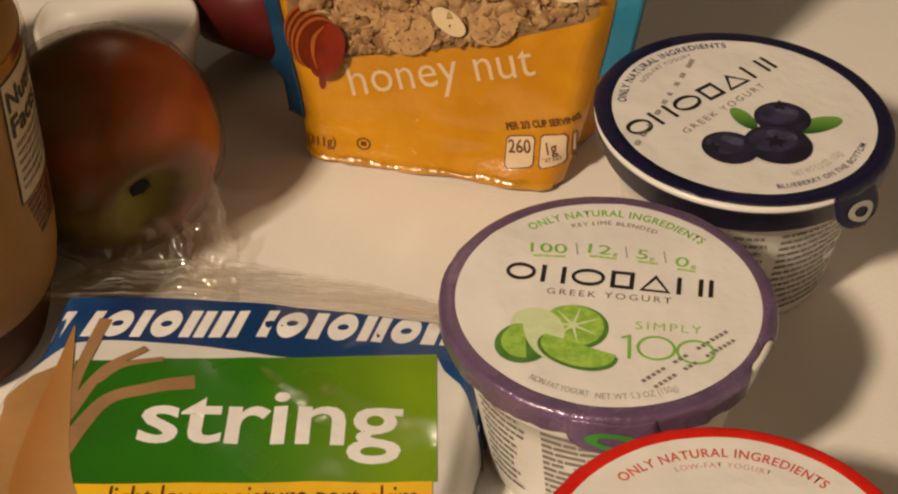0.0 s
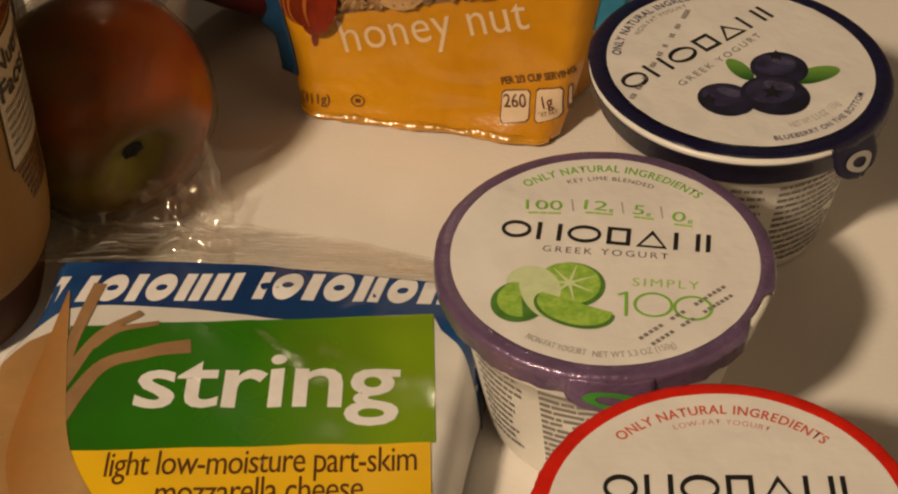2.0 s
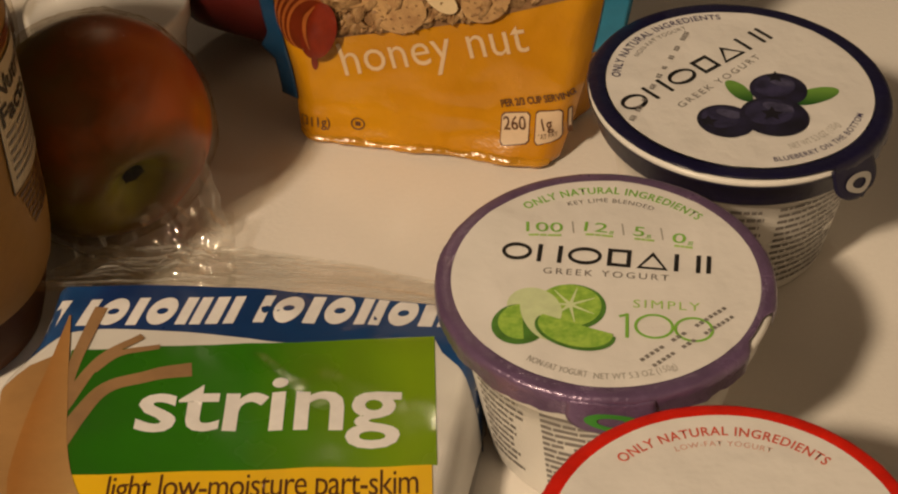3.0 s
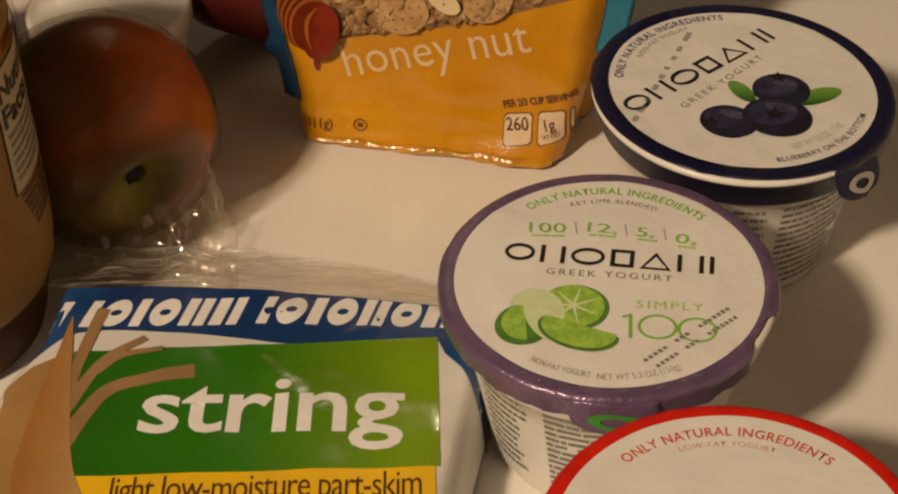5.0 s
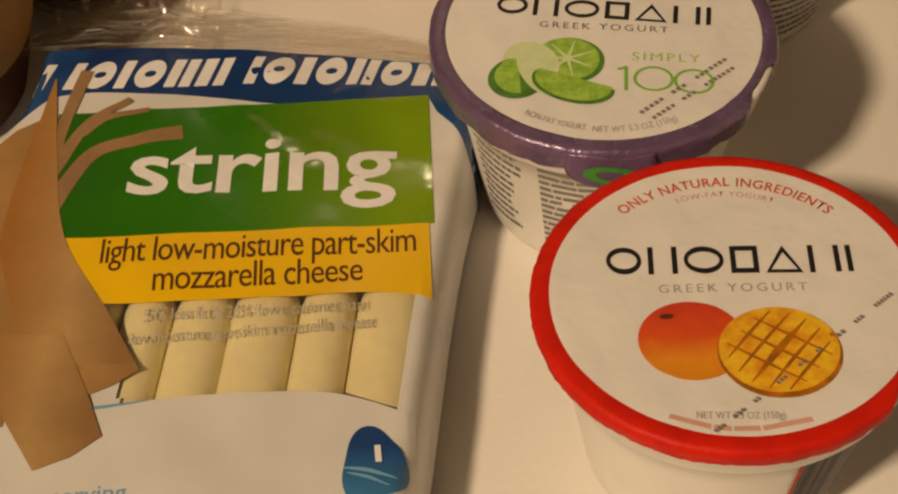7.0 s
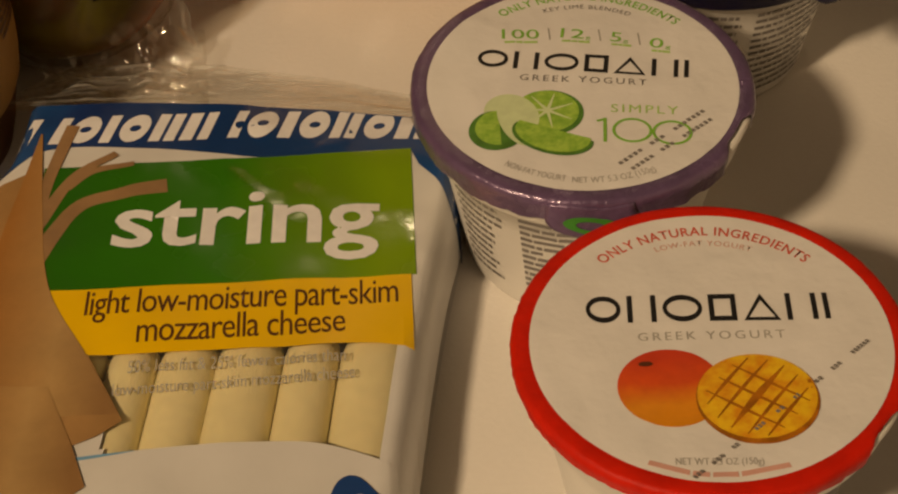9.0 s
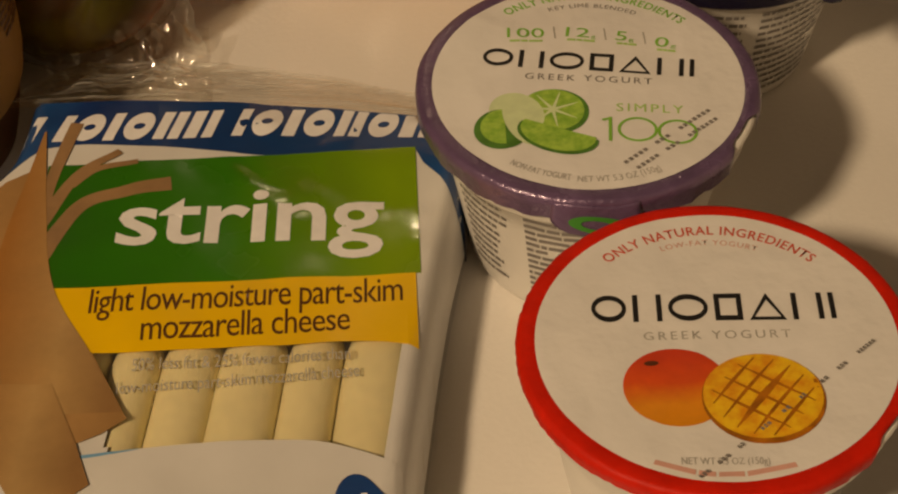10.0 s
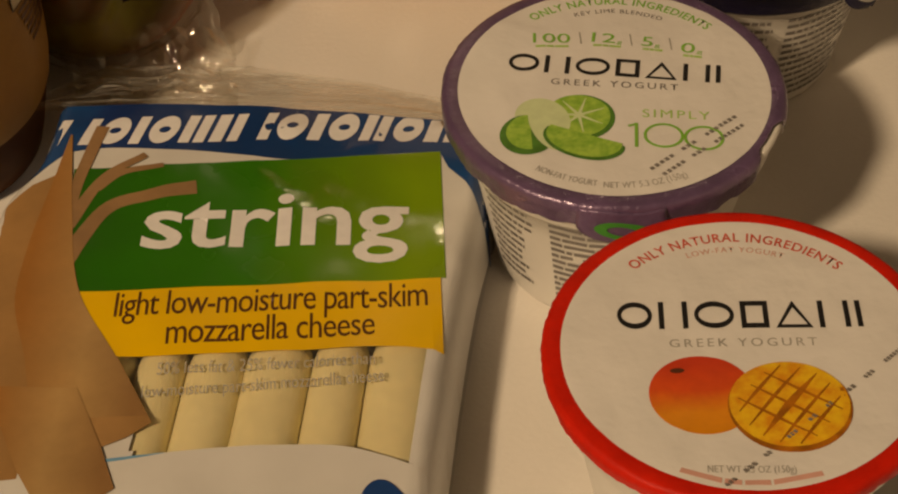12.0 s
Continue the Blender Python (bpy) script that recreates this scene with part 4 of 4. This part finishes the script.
def fin(u, v, sign):
    h = (0.040 if sign > 0 else 0.012) + 0.11 * v
    s = along(RIGHT, h) if sign > 0 else along(LEFT, h)
    wide = 0.0105 if sign > 0 else 0.0066 + 0.004 * max(0.0, 1 - abs(h - 0.030) / 0.005)
    return tuple(Vector(pouch_put(s, h, 0)) + ALONG * sign * (wide * u - 0.001) + BACK * (0.006 * u if sign > 0 else -0.002 + 0.003 * u))


for sign, mat in ((1, pouch_blue), (-1, pouch_navy)):
    ob = part("sealed_edge", sheet(lambda u, v: fin(u, v, sign), 6, 60), mat, pouch, "blue heat-sealed edge")
    ob.modifiers.new("thick", "SOLIDIFY").thickness = 0.0006
part("bottom_fold", loft([[tuple(Vector(pouch_put(s, 0.0012 + 0.0022 * math.sin(a), -0.0004)) - BACK * (0.0020 * math.cos(a)) + Vector((0, 0, 0.0012 * noise.noise((s * 60, a * 0.5, 3)) + 0.0004 * noise.noise((s * 240, a, 5))))) for a in [math.pi * k / 8 - math.pi / 2 for k in range(9)]] for s in [-0.0435 + 0.0915 * j / 60 for j in range(61)]], closed=False), pouch_seam, pouch, "shiny folded bottom seam")
def cos_sin(turn):
    return math.cos(radians(turn)), math.sin(radians(turn))


EDGE = ((-0.056, 0.0345), (-0.0295, 0.0401), (0.0115, 0.0494), (0.0506, 0.0631), (0.065, 0.070))
printed("granola_photo", flat(strip(EDGE, ((-0.06, 0.148), (0.07, 0.148)), -0.0500, 0.0590, 40)), pouch_put, 0.0004, oat_dark, pouch)
FACE = Matrix((ALONG, UP, -BACK)).transposed().to_4x4()
rng = random.Random(5)
lumps = bmesh.new()
for k in range(640):
    s = rng.uniform(-0.046, 0.060)
    h = along(EDGE, s) + 0.0005 + rng.random() ** 1.3 * 0.05
    r = rng.uniform(0.0012, 0.0036) if k % 5 else rng.uniform(0.0036, 0.0056)
    if s > along(RIGHT, h) - 0.006 or s < along(LEFT, h) + 0.006:
        continue
    m = Matrix.Translation(pouch_put(s, h + r * 0.8, 0.0004)) @ FACE @ Euler((rng.uniform(-0.5, 0.5), rng.uniform(-0.5, 0.5), rng.random() * 6)).to_matrix().to_4x4() @ Matrix.Diagonal((r, r * rng.uniform(0.5, 0.9), r * rng.uniform(0.15, 0.34), 1))
    made = bmesh.ops.create_icosphere(lumps, subdivisions=2, radius=1, matrix=m)["verts"]
    for v in made:
        v.co += Vector((1, 1, 1)) * 0.0014 * noise.noise(v.co * 700) + Vector((0.6, -0.8, 0.3)) * 0.0009 * noise.noise(v.co * 1500)
tagged(part("granola_cluster", lumps, oat, pouch, "toasted oat clusters"), kind="stuff")
printed("almond_slice", flat([ellipse(0.0085, 0.0600, 0.0068, 0.0040, -35)]), pouch_put, 0.0040, almond, pouch)
printed("almond_slice", flat([ellipse(0.050, 0.0760, 0.0068, 0.0036, 20)]), pouch_put, 0.0040, almond, pouch)
# toasted cereal squares, dotted with small holes
for x, y, w, turn in ((-0.0060, 0.0535, 0.0098, 14), (0.0240, 0.0610, 0.0092, 40), (-0.0240, 0.0600, 0.0084, -12)):
    square = ellipse(x, y, w, w * 0.8, turn, n=16)
    printed("cereal_square", flat([square]), pouch_put, 0.0034, cereal, pouch, 0.003)
    for i in range(5):
        for j in range(4):
            c, d = cos_sin(turn)
            a, b = (i - 2) * w * 0.34, (j - 1.5) * w * 0.36
            if (a / w) ** 2 + (b / w / 0.8) ** 2 < 0.72:
                printed("cereal_pore", flat([ellipse(x + c * a - d * b, y + d * a + c * b, 0.00042, 0.00036, n=8)]), pouch_put, 0.0040, oat_dark, pouch)
for k in range(9):
    x, y = -0.0462 + 0.0013 * k, 0.0500 - 0.0006 * k
    printed("dipper_ridge", flat([ellipse(x, y, 0.0050 + 0.0004 * k, 0.0112 - 0.0003 * abs(k - 3), -22)]), pouch_put, 0.0028 + 0.0003 * k, honey_dark if k % 2 or k == 8 else honey_gold, pouch)
printed("dipper_end", flat([ellipse(-0.0343, 0.0445, 0.0063, 0.0110, -14)]), pouch_put, 0.0062, honey_red, pouch)
printed("dipper_gleam", flat(stroke([(-0.0352, 0.0540), (-0.0388, 0.0490), (-0.0392, 0.0430), (-0.0375, 0.0375)], [0.0004, 0.0015, 0.0012, 0.0003], 14)), pouch_put, 0.0068, honey_gold, pouch)
printed("honey_drop", flat([ellipse(-0.0372, 0.0300, 0.0012, 0.0032)]), pouch_put, 0.0006, honey_red, pouch)
printed("writing", line_of(letters("honey nut", -0.002, gap=1.02), (-0.0262, 0.0255), (0.0393, 0.0430), 0.0128), pouch_put, 0.0005, ink_cream, pouch)
printed("writing", line_of(letters("PER 2/3 CUP SERVING", 0.03), (0.0300, 0.0196), (0.0556, 0.0266), 0.0028), pouch_put, 0.0005, ink_brown, pouch)
for x0, x1, y0, y1, tip in ((0.0300, 0.0404, 0.0066, 0.0180, "260"), (0.0421, 0.0517, 0.0078, 0.0204, "1g"), (0.0530, 0.0546, 0.0100, 0.0214, "")):
    sl = 0.12 * (x1 - x0)

    def panel(g):
        c = min(0.0010, 0.3 * (x1 - x0))
        return [(x0 + g + c, y0 + g), (x1 - g - c, y0 + g + sl), (x1 - g, y0 + g + sl + c), (x1 - g, y1 - g + sl - c), (x1 - g - c, y1 - g + sl), (x0 + g + c, y1 - g), (x0 + g, y1 - g - c), (x0 + g, y0 + g + c)]

    printed("fact_border", flat([panel(0)]), pouch_put, 0.0004, ink_brown, pouch)
    printed("fact_panel", flat([panel(0.0004)]), pouch_put, 0.0006, surface("panel_tan", (0.66, 0.50, 0.34), 0.4, vary=0.08, bump=0.1), pouch)
    if not tip:
        continue
    wide = 0.0012 if tip == "260" else 0.0030
    printed("writing", line_of(letters(tip, 0.012), (x0 + wide, y0 + 0.0056), (x1 - wide, y0 + 0.0056 + sl * 0.8), 0.0046), pouch_put, 0.0008, ink_brown, pouch)
    printed("writing", line_of(letters("CALORIES" if tip == "260" else "SAT FAT"), (x0 + 0.0015, y0 + 0.0022), (x1 - 0.0015, y0 + 0.0022 + sl * 0.7), 0.0018), pouch_put, 0.0008, ink_brown, pouch)
printed("writing", line_of(letters("(311g)", 0.01), (-0.0432, 0.0050), (-0.0318, 0.0060), 0.0034), pouch_put, 0.0005, ink_brown, pouch)
printed("kosher_mark", flat(ring_loops(-0.0216, 0.0082, 0.0026, 0.0022, 0.0005)), pouch_put, 0.0005, ink_brown, pouch)
printed("kosher_mark", flat([[(-0.0226, 0.0074), (-0.0206, 0.0074), (-0.0206, 0.0090), (-0.0226, 0.0090)]]), pouch_put, 0.0005, ink_brown, pouch)

# ---- apples, produce bag, bottle, tub ----


def apple_skin(name, ramp, green=None):
    n = Nodes(name)
    tex = n.add("ShaderNodeTexCoord")
    sep = n.add("ShaderNodeSeparateXYZ")
    n.link(tex.outputs["Object"], sep.inputs[0])
    blotch = noise_node(n, tex.outputs["Object"], 38, 4.0, 0.6)
    streak = noise_node(n, tex.outputs["Object"], 220, 3.0)
    a = n.add("ShaderNodeMath")
    a.operation = "MULTIPLY_ADD"
    n.link(sep.outputs["X"], a.inputs[0])
    a.inputs[1].default_value = 13.0
    n.link(blotch, a.inputs[2])
    c = n.add("ShaderNodeMath")
    c.operation = "MULTIPLY_ADD"
    n.link(sep.outputs["Z"], c.inputs[0])
    c.inputs[1].default_value = 5.0
    n.link(a.outputs[0], c.inputs[2])
    a = n.add("ShaderNodeMath")
    a.operation = "SUBTRACT"
    n.link(c.outputs[0], a.inputs[0])
    a.inputs[1].default_value = 0.22
    b = n.add("ShaderNodeMath")
    b.operation = "MULTIPLY_ADD"
    n.link(streak, b.inputs[0])
    b.inputs[1].default_value = 0.16
    n.link(a.outputs[0], b.inputs[2])
    if green:
        # paler ground colour round the calyx
        away = n.add("ShaderNodeVectorMath")
        away.operation = "DISTANCE"
        n.link(tex.outputs["Object"], away.inputs[0])
        away.inputs[1].default_value = green
        near = n.add("ShaderNodeMapRange", From_Min=0.009, From_Max=0.026, To_Min=0.50, To_Max=0.0)
        n.link(away.outputs["Value"], near.inputs["Value"])
        less = n.add("ShaderNodeMath")
        less.operation = "SUBTRACT"
        n.link(b.outputs[0], less.inputs[0])
        n.link(near.outputs[0], less.inputs[1])
        b = less
    cr = n.add("ShaderNodeValToRGB")
    while len(cr.color_ramp.elements) < len(ramp):
        cr.color_ramp.elements.new(0.5)
    for el, (pos, col) in zip(cr.color_ramp.elements, ramp):
        el.position, el.color = pos, rgba(col)
    n.link(b.outputs[0], cr.inputs[0])
    sh = n.add("ShaderNodeBsdfPrincipled", Roughness=0.35)
    n.link(cr.outputs[0], sh.inputs["Base Color"])
    n.link(sh.outputs[0], n.out.inputs[0])
    return n.mat


# mixed skin colours; 0.42 and 0.66 stops darkened, painting in shade on the left
skin_mixed_shaded = apple_skin("skin_mixed_shaded", ((0.08, (0.32, 0.30, 0.020)), (0.42, (0.15, 0.085, 0.010)), (0.66, (0.22, 0.070, 0.007)), (0.98, (0.50, 0.105, 0.010))), (0.0160, -0.0240, 0.0305))
skin_red = apple_skin("skin_red", ((0.2, (0.07, 0.008, 0.006)), (0.6, (0.10, 0.010, 0.008)), (0.8, (0.06, 0.006, 0.005)), (0.95, (0.09, 0.010, 0.008))))
skin_olive = apple_skin("skin_olive", ((0.2, (0.06, 0.045, 0.008)), (0.5, (0.09, 0.06, 0.010)), (0.75, (0.10, 0.045, 0.008)), (1.0, (0.12, 0.04, 0.008))))
calyx_brown = surface("calyx_brown", (0.030, 0.020, 0.010), 0.8, vary=0.4, scale=300, bump=0.4)
calyx_green = surface("calyx_green", (0.26, 0.24, 0.035), 0.4, vary=0.25, scale=120, bump=0.1)


def apple(place, r, way, skin, label):
    ob = thing("apple", (place[0], place[1], place[2] - r * 0.97), label, "apple", "apples")
    turn = Vector(way).to_track_quat("Z", "Y").to_matrix().to_4x4()
    m = Matrix.Translation(place) @ turn
    rings = []
    for j in range(33):
        t = math.pi * (0.02 + 0.96 * j / 32)
        q = r * (math.sin(t) ** 0.92) * (1.0 + 0.04 * math.cos(t))
        z = -r * 0.94 * math.cos(t) * (1 - 0.42 * math.exp(-((math.sin(t)) / 0.32) ** 2))
        rings.append([tuple(m @ Vector((q * (1 + 0.025 * math.cos(5 * a) * (z / r > 0.2) * (z / r)) * math.cos(a), q * (1 + 0.025 * math.cos(5 * a) * (z / r > 0.2) * (z / r)) * math.sin(a), z))) for a in [2 * math.pi * k / 48 for k in range(48)]])
    part("flesh", loft(rings, cap_first=True, cap_last=True), skin, ob)
    star = bmesh.new()
    for k in range(5):
        a = 2 * math.pi * k / 5
        pts = [(0.05, a - 0.5, 0.55), (0.11, a, 0.62), (0.05, a + 0.5, 0.55), (0.02, a, 0.64)]
        star.faces.new([star.verts.new(m @ Vector((r * d * math.cos(b), r * d * math.sin(b), r * z))) for d, b, z in pts])
    cup_ = [(0.02, 0.56), (0.06, 0.575), (0.100, 0.594)]
    part("calyx", star, calyx_brown, ob, "dry dark brown calyx")
    part("calyx_well", loft([[tuple(m @ Vector((r * d * math.cos(a), r * d * math.sin(a), r * z))) for a in [2 * math.pi * k / 24 for k in range(24)]] for d, z in cup_], cap_first=True), calyx_brown, ob)
    return ob


apple((-0.1570, 0.1070, 0.0375), 0.0375, (0.56, -0.80, -0.26), skin_mixed_shaded, "green and red apple lying in a clear produce bag")
apple((-0.2320, 0.1650, 0.0360), 0.0360, (-0.3, 0.5, 0.8), skin_olive, "dull green apple in a clear produce bag")
apple((-0.1130, 0.2130, 0.0300), 0.0300, (0.3, 0.5, 0.8), skin_red, "dark red apple behind the granola pouch")

bag = thing("produce_bag", (-0.1570, 0.1070, 0), "crumpled clear plastic produce bag round two apples", "plastic bag")


def bag_point(u, v):
    a, t = 2 * math.pi * u, math.pi * (0.04 + 0.92 * v)
    d = Vector((math.sin(t) * math.cos(a), math.sin(t) * math.sin(a), -math.cos(t)))
    r = 0.0384 + 0.0014 * noise.noise(d * 3.2) + 0.0014 * abs(noise.noise(d * 9.0)) + 0.0006 * noise.noise(d * 26) 
    p = Vector((-0.1570, 0.1070, 0.0382)) + d * r
    return (p.x, p.y, max(0.0008, p.z))


part("bag_film", sheet(bag_point, 96, 60), film_bag, bag)


def bag_lobe(u, v):
    a, t = 2 * math.pi * u, math.pi * (0.04 + 0.92 * v)
    d = Vector((math.sin(t) * math.cos(a), math.sin(t) * math.sin(a), -math.cos(t)))
    p = Vector((-0.2320, 0.1650, 0.0366)) + d * (0.0372 + 0.0012 * noise.noise(d * 4) + 0.0012 * abs(noise.noise(d * 10)))
    return (p.x, p.y, max(0.0008, p.z))


part("bag_film", sheet(bag_lobe, 64, 40), film_bag, bag)


def tail_point(u, v):
    x = -0.1660 + 0.052 * u + 0.002 * v
    y = 0.086 - 0.022 * v + 0.006 * u * (1 - v)
    z = 0.022 * (1 - v) ** 1.5 * (1 - 0.55 * u) + 0.002 + 0.0045 * abs(noise.noise((x * 95, y * 95, 2))) + 0.0016 * noise.noise((x * 260, y * 260, 5))
    return (x, y, max(0.0012, z))


part("bag_tail", sheet(tail_point, 90, 70), film_tail, bag)


def flap_point(u, v):
    p = Vector((-0.1235, 0.0985, 0.034)).lerp(Vector((-0.1277, 0.0985, 0.0015)), v) + Vector((0.0110, -0.0055, 0)) * u * (0.12 + 0.95 * v)
    n = noise.noise((u * 3, v * 5, 7))
    return (p.x + 0.002 * n, p.y - 0.002 * n, max(0.001, p.z))


part("bag_flap", sheet(flap_point, 16, 40), film_flap, bag)



def bag_fold(pts, width, rise):
    """A narrow standing crease of the bag, a thin bent ribbon of film."""
    px, py, pz = [[(k / (len(pts) - 1), q[i]) for k, q in enumerate(pts)] for i in range(3)]

    def at(u, v):
        p = Vector((along(px, u), along(py, u), along(pz, u)))
        n = noise.noise((u * 9, v, rise * 900))
        return (p.x + 0.0006 * n, p.y - width * v, max(0.001, p.z + rise * math.sin(math.pi * v) + 0.0008 * n))

    part("bag_fold", sheet(at, 40, 6), film_flap, bag)


bag_fold([(-0.1770, 0.0830, 0.0120), (-0.1600, 0.0720, 0.0130), (-0.1450, 0.0690, 0.0125), (-0.1290, 0.0740, 0.0110)], 0.0012, 0.0008)
bag_fold([(-0.1700, 0.0705, 0.0560), (-0.1690, 0.0690, 0.0500), (-0.1715, 0.0688, 0.0460)], 0.0008, 0.0004)

sauce = surface("sauce", (0.33, 0.175, 0.042), 0.5, vary=0.12, scale=30, bump=0.03, spec=0.25)
# the spread's colour darkened: shade at the jar's foot is painted in
sauce_shade = surface("sauce_shade", (0.075, 0.026, 0.007), 0.55, vary=0.2, scale=30, bump=0.03, spec=0.1)
label_cream = surface("label_cream", (0.50, 0.42, 0.29), 0.42, vary=0.06, scale=60, bump=0.08)
BOT = (-0.2116, 0.0545)
JAR = 0.0460
jar = thing("spread_jar", (*BOT, 0), "wide plastic jar of tan spread with a nutrition label", "jar")
part("jar_base", lathe([(0.0, 0.003), (0.030, 0.002), (0.0345, 0.0), (0.0376, 0.0024), (0.0396, 0.0090), (0.0412, 0.0165), (0.0430, 0.0240)], (*BOT, 0), 96), sauce_shade, jar, "rounded foot, dark brown with shade painted in")
part("jar_body", lathe([(0.0430, 0.0240), (0.0444, 0.0275), (0.0454, 0.0340), (0.0459, 0.0410), (JAR, 0.0480), (JAR, 0.112), (0.0452, 0.118), (0.0425, 0.122), (0.0405, 0.124)], (*BOT, 0), 96), sauce, jar)
part("jar_cap", lathe([(0.0410, 0.122), (0.0416, 0.1225), (0.0416, 0.134), (0.0406, 0.136), (0.0, 0.136)], (*BOT, 0), 72), honey_dark, jar, "dark red screw cap")


def jar_put(a, z, lift):
    r = JAR + 0.0001 + lift
    return (BOT[0] + r * math.cos(a / JAR), BOT[1] + r * math.sin(a / JAR), z + 0.005)


def deg(d):
    return radians(d) * JAR


printed("nutrition_panel", flat([[(deg(-20), 0.060), (deg(70), 0.060), (deg(70), 0.101), (deg(-20), 0.101)]]), jar_put, 0.0005, label_cream, jar, 0.002)
for lo, hi, z0, z1 in ((-20, 70, 0.0596, 0.0600), (-20.6, -20, 0.0596, 0.101), (-20, 70, 0.101, 0.1014)):
    printed("panel_rule", flat([[(deg(lo), z0), (deg(hi), z0), (deg(hi), z1), (deg(lo), z1)]]), jar_put, 0.0010, ink_black, jar, 0.002)
printed("writing", line_of(letters("Nutrition", 0.02), (deg(-18), 0.0910), (deg(28), 0.0910), 0.0066), jar_put, 0.0012, ink_black, jar, 0.002)
printed("writing", line_of(letters("Facts", 0.02), (deg(-18), 0.0825), (deg(8), 0.0825), 0.0066), jar_put, 0.0012, ink_black, jar, 0.002)
for k in range(6):
    printed("small_print", line_of(bars_of((3, 5, 2, 4)), (deg(-17), 0.0785 - 0.0030 * k), (deg(22 - 5 * (k % 3)), 0.0785 - 0.0030 * k), 0.0011), jar_put, 0.0010, ink_grey, jar, 0.002)
for k in range(6):
    printed("small_print", line_of(bars_of((4, 2, 5)), (deg(-17 + 1.2 * k), 0.0566 - 0.0026 * k), (deg(12 - 4 * (k % 2)), 0.0566 - 0.0026 * k), 0.0014), jar_put, 0.0005, ink_brown, jar, 0.002)
printed("label_band", flat([[(deg(-90), 0.1030), (deg(60), 0.1030), (deg(60), 0.1068), (deg(-90), 0.1068)]]), jar_put, 0.0004, honey_dark, jar, 0.002)

tub = thing("white_tub", (-0.1640, 0.1800, 0), "plain white plastic tub with a flat lid", "tub")
part("tub_wall", lathe([(0.0, 0.002), (0.0235, 0.0), (0.0250, 0.0012), (0.0255, 0.003), (0.0282, 0.034)], (-0.1640, 0.1800, 0), 64), cup_white, tub)
part("tub_lid", lathe([(0.0290, 0.032), (0.0298, 0.0325), (0.0300, 0.0385), (0.0294, 0.0398), (0.0280, 0.0400), (0.0270, 0.0392), (0.0, 0.0392)], (-0.1640, 0.1800, 0), 64), cup_white, tub)
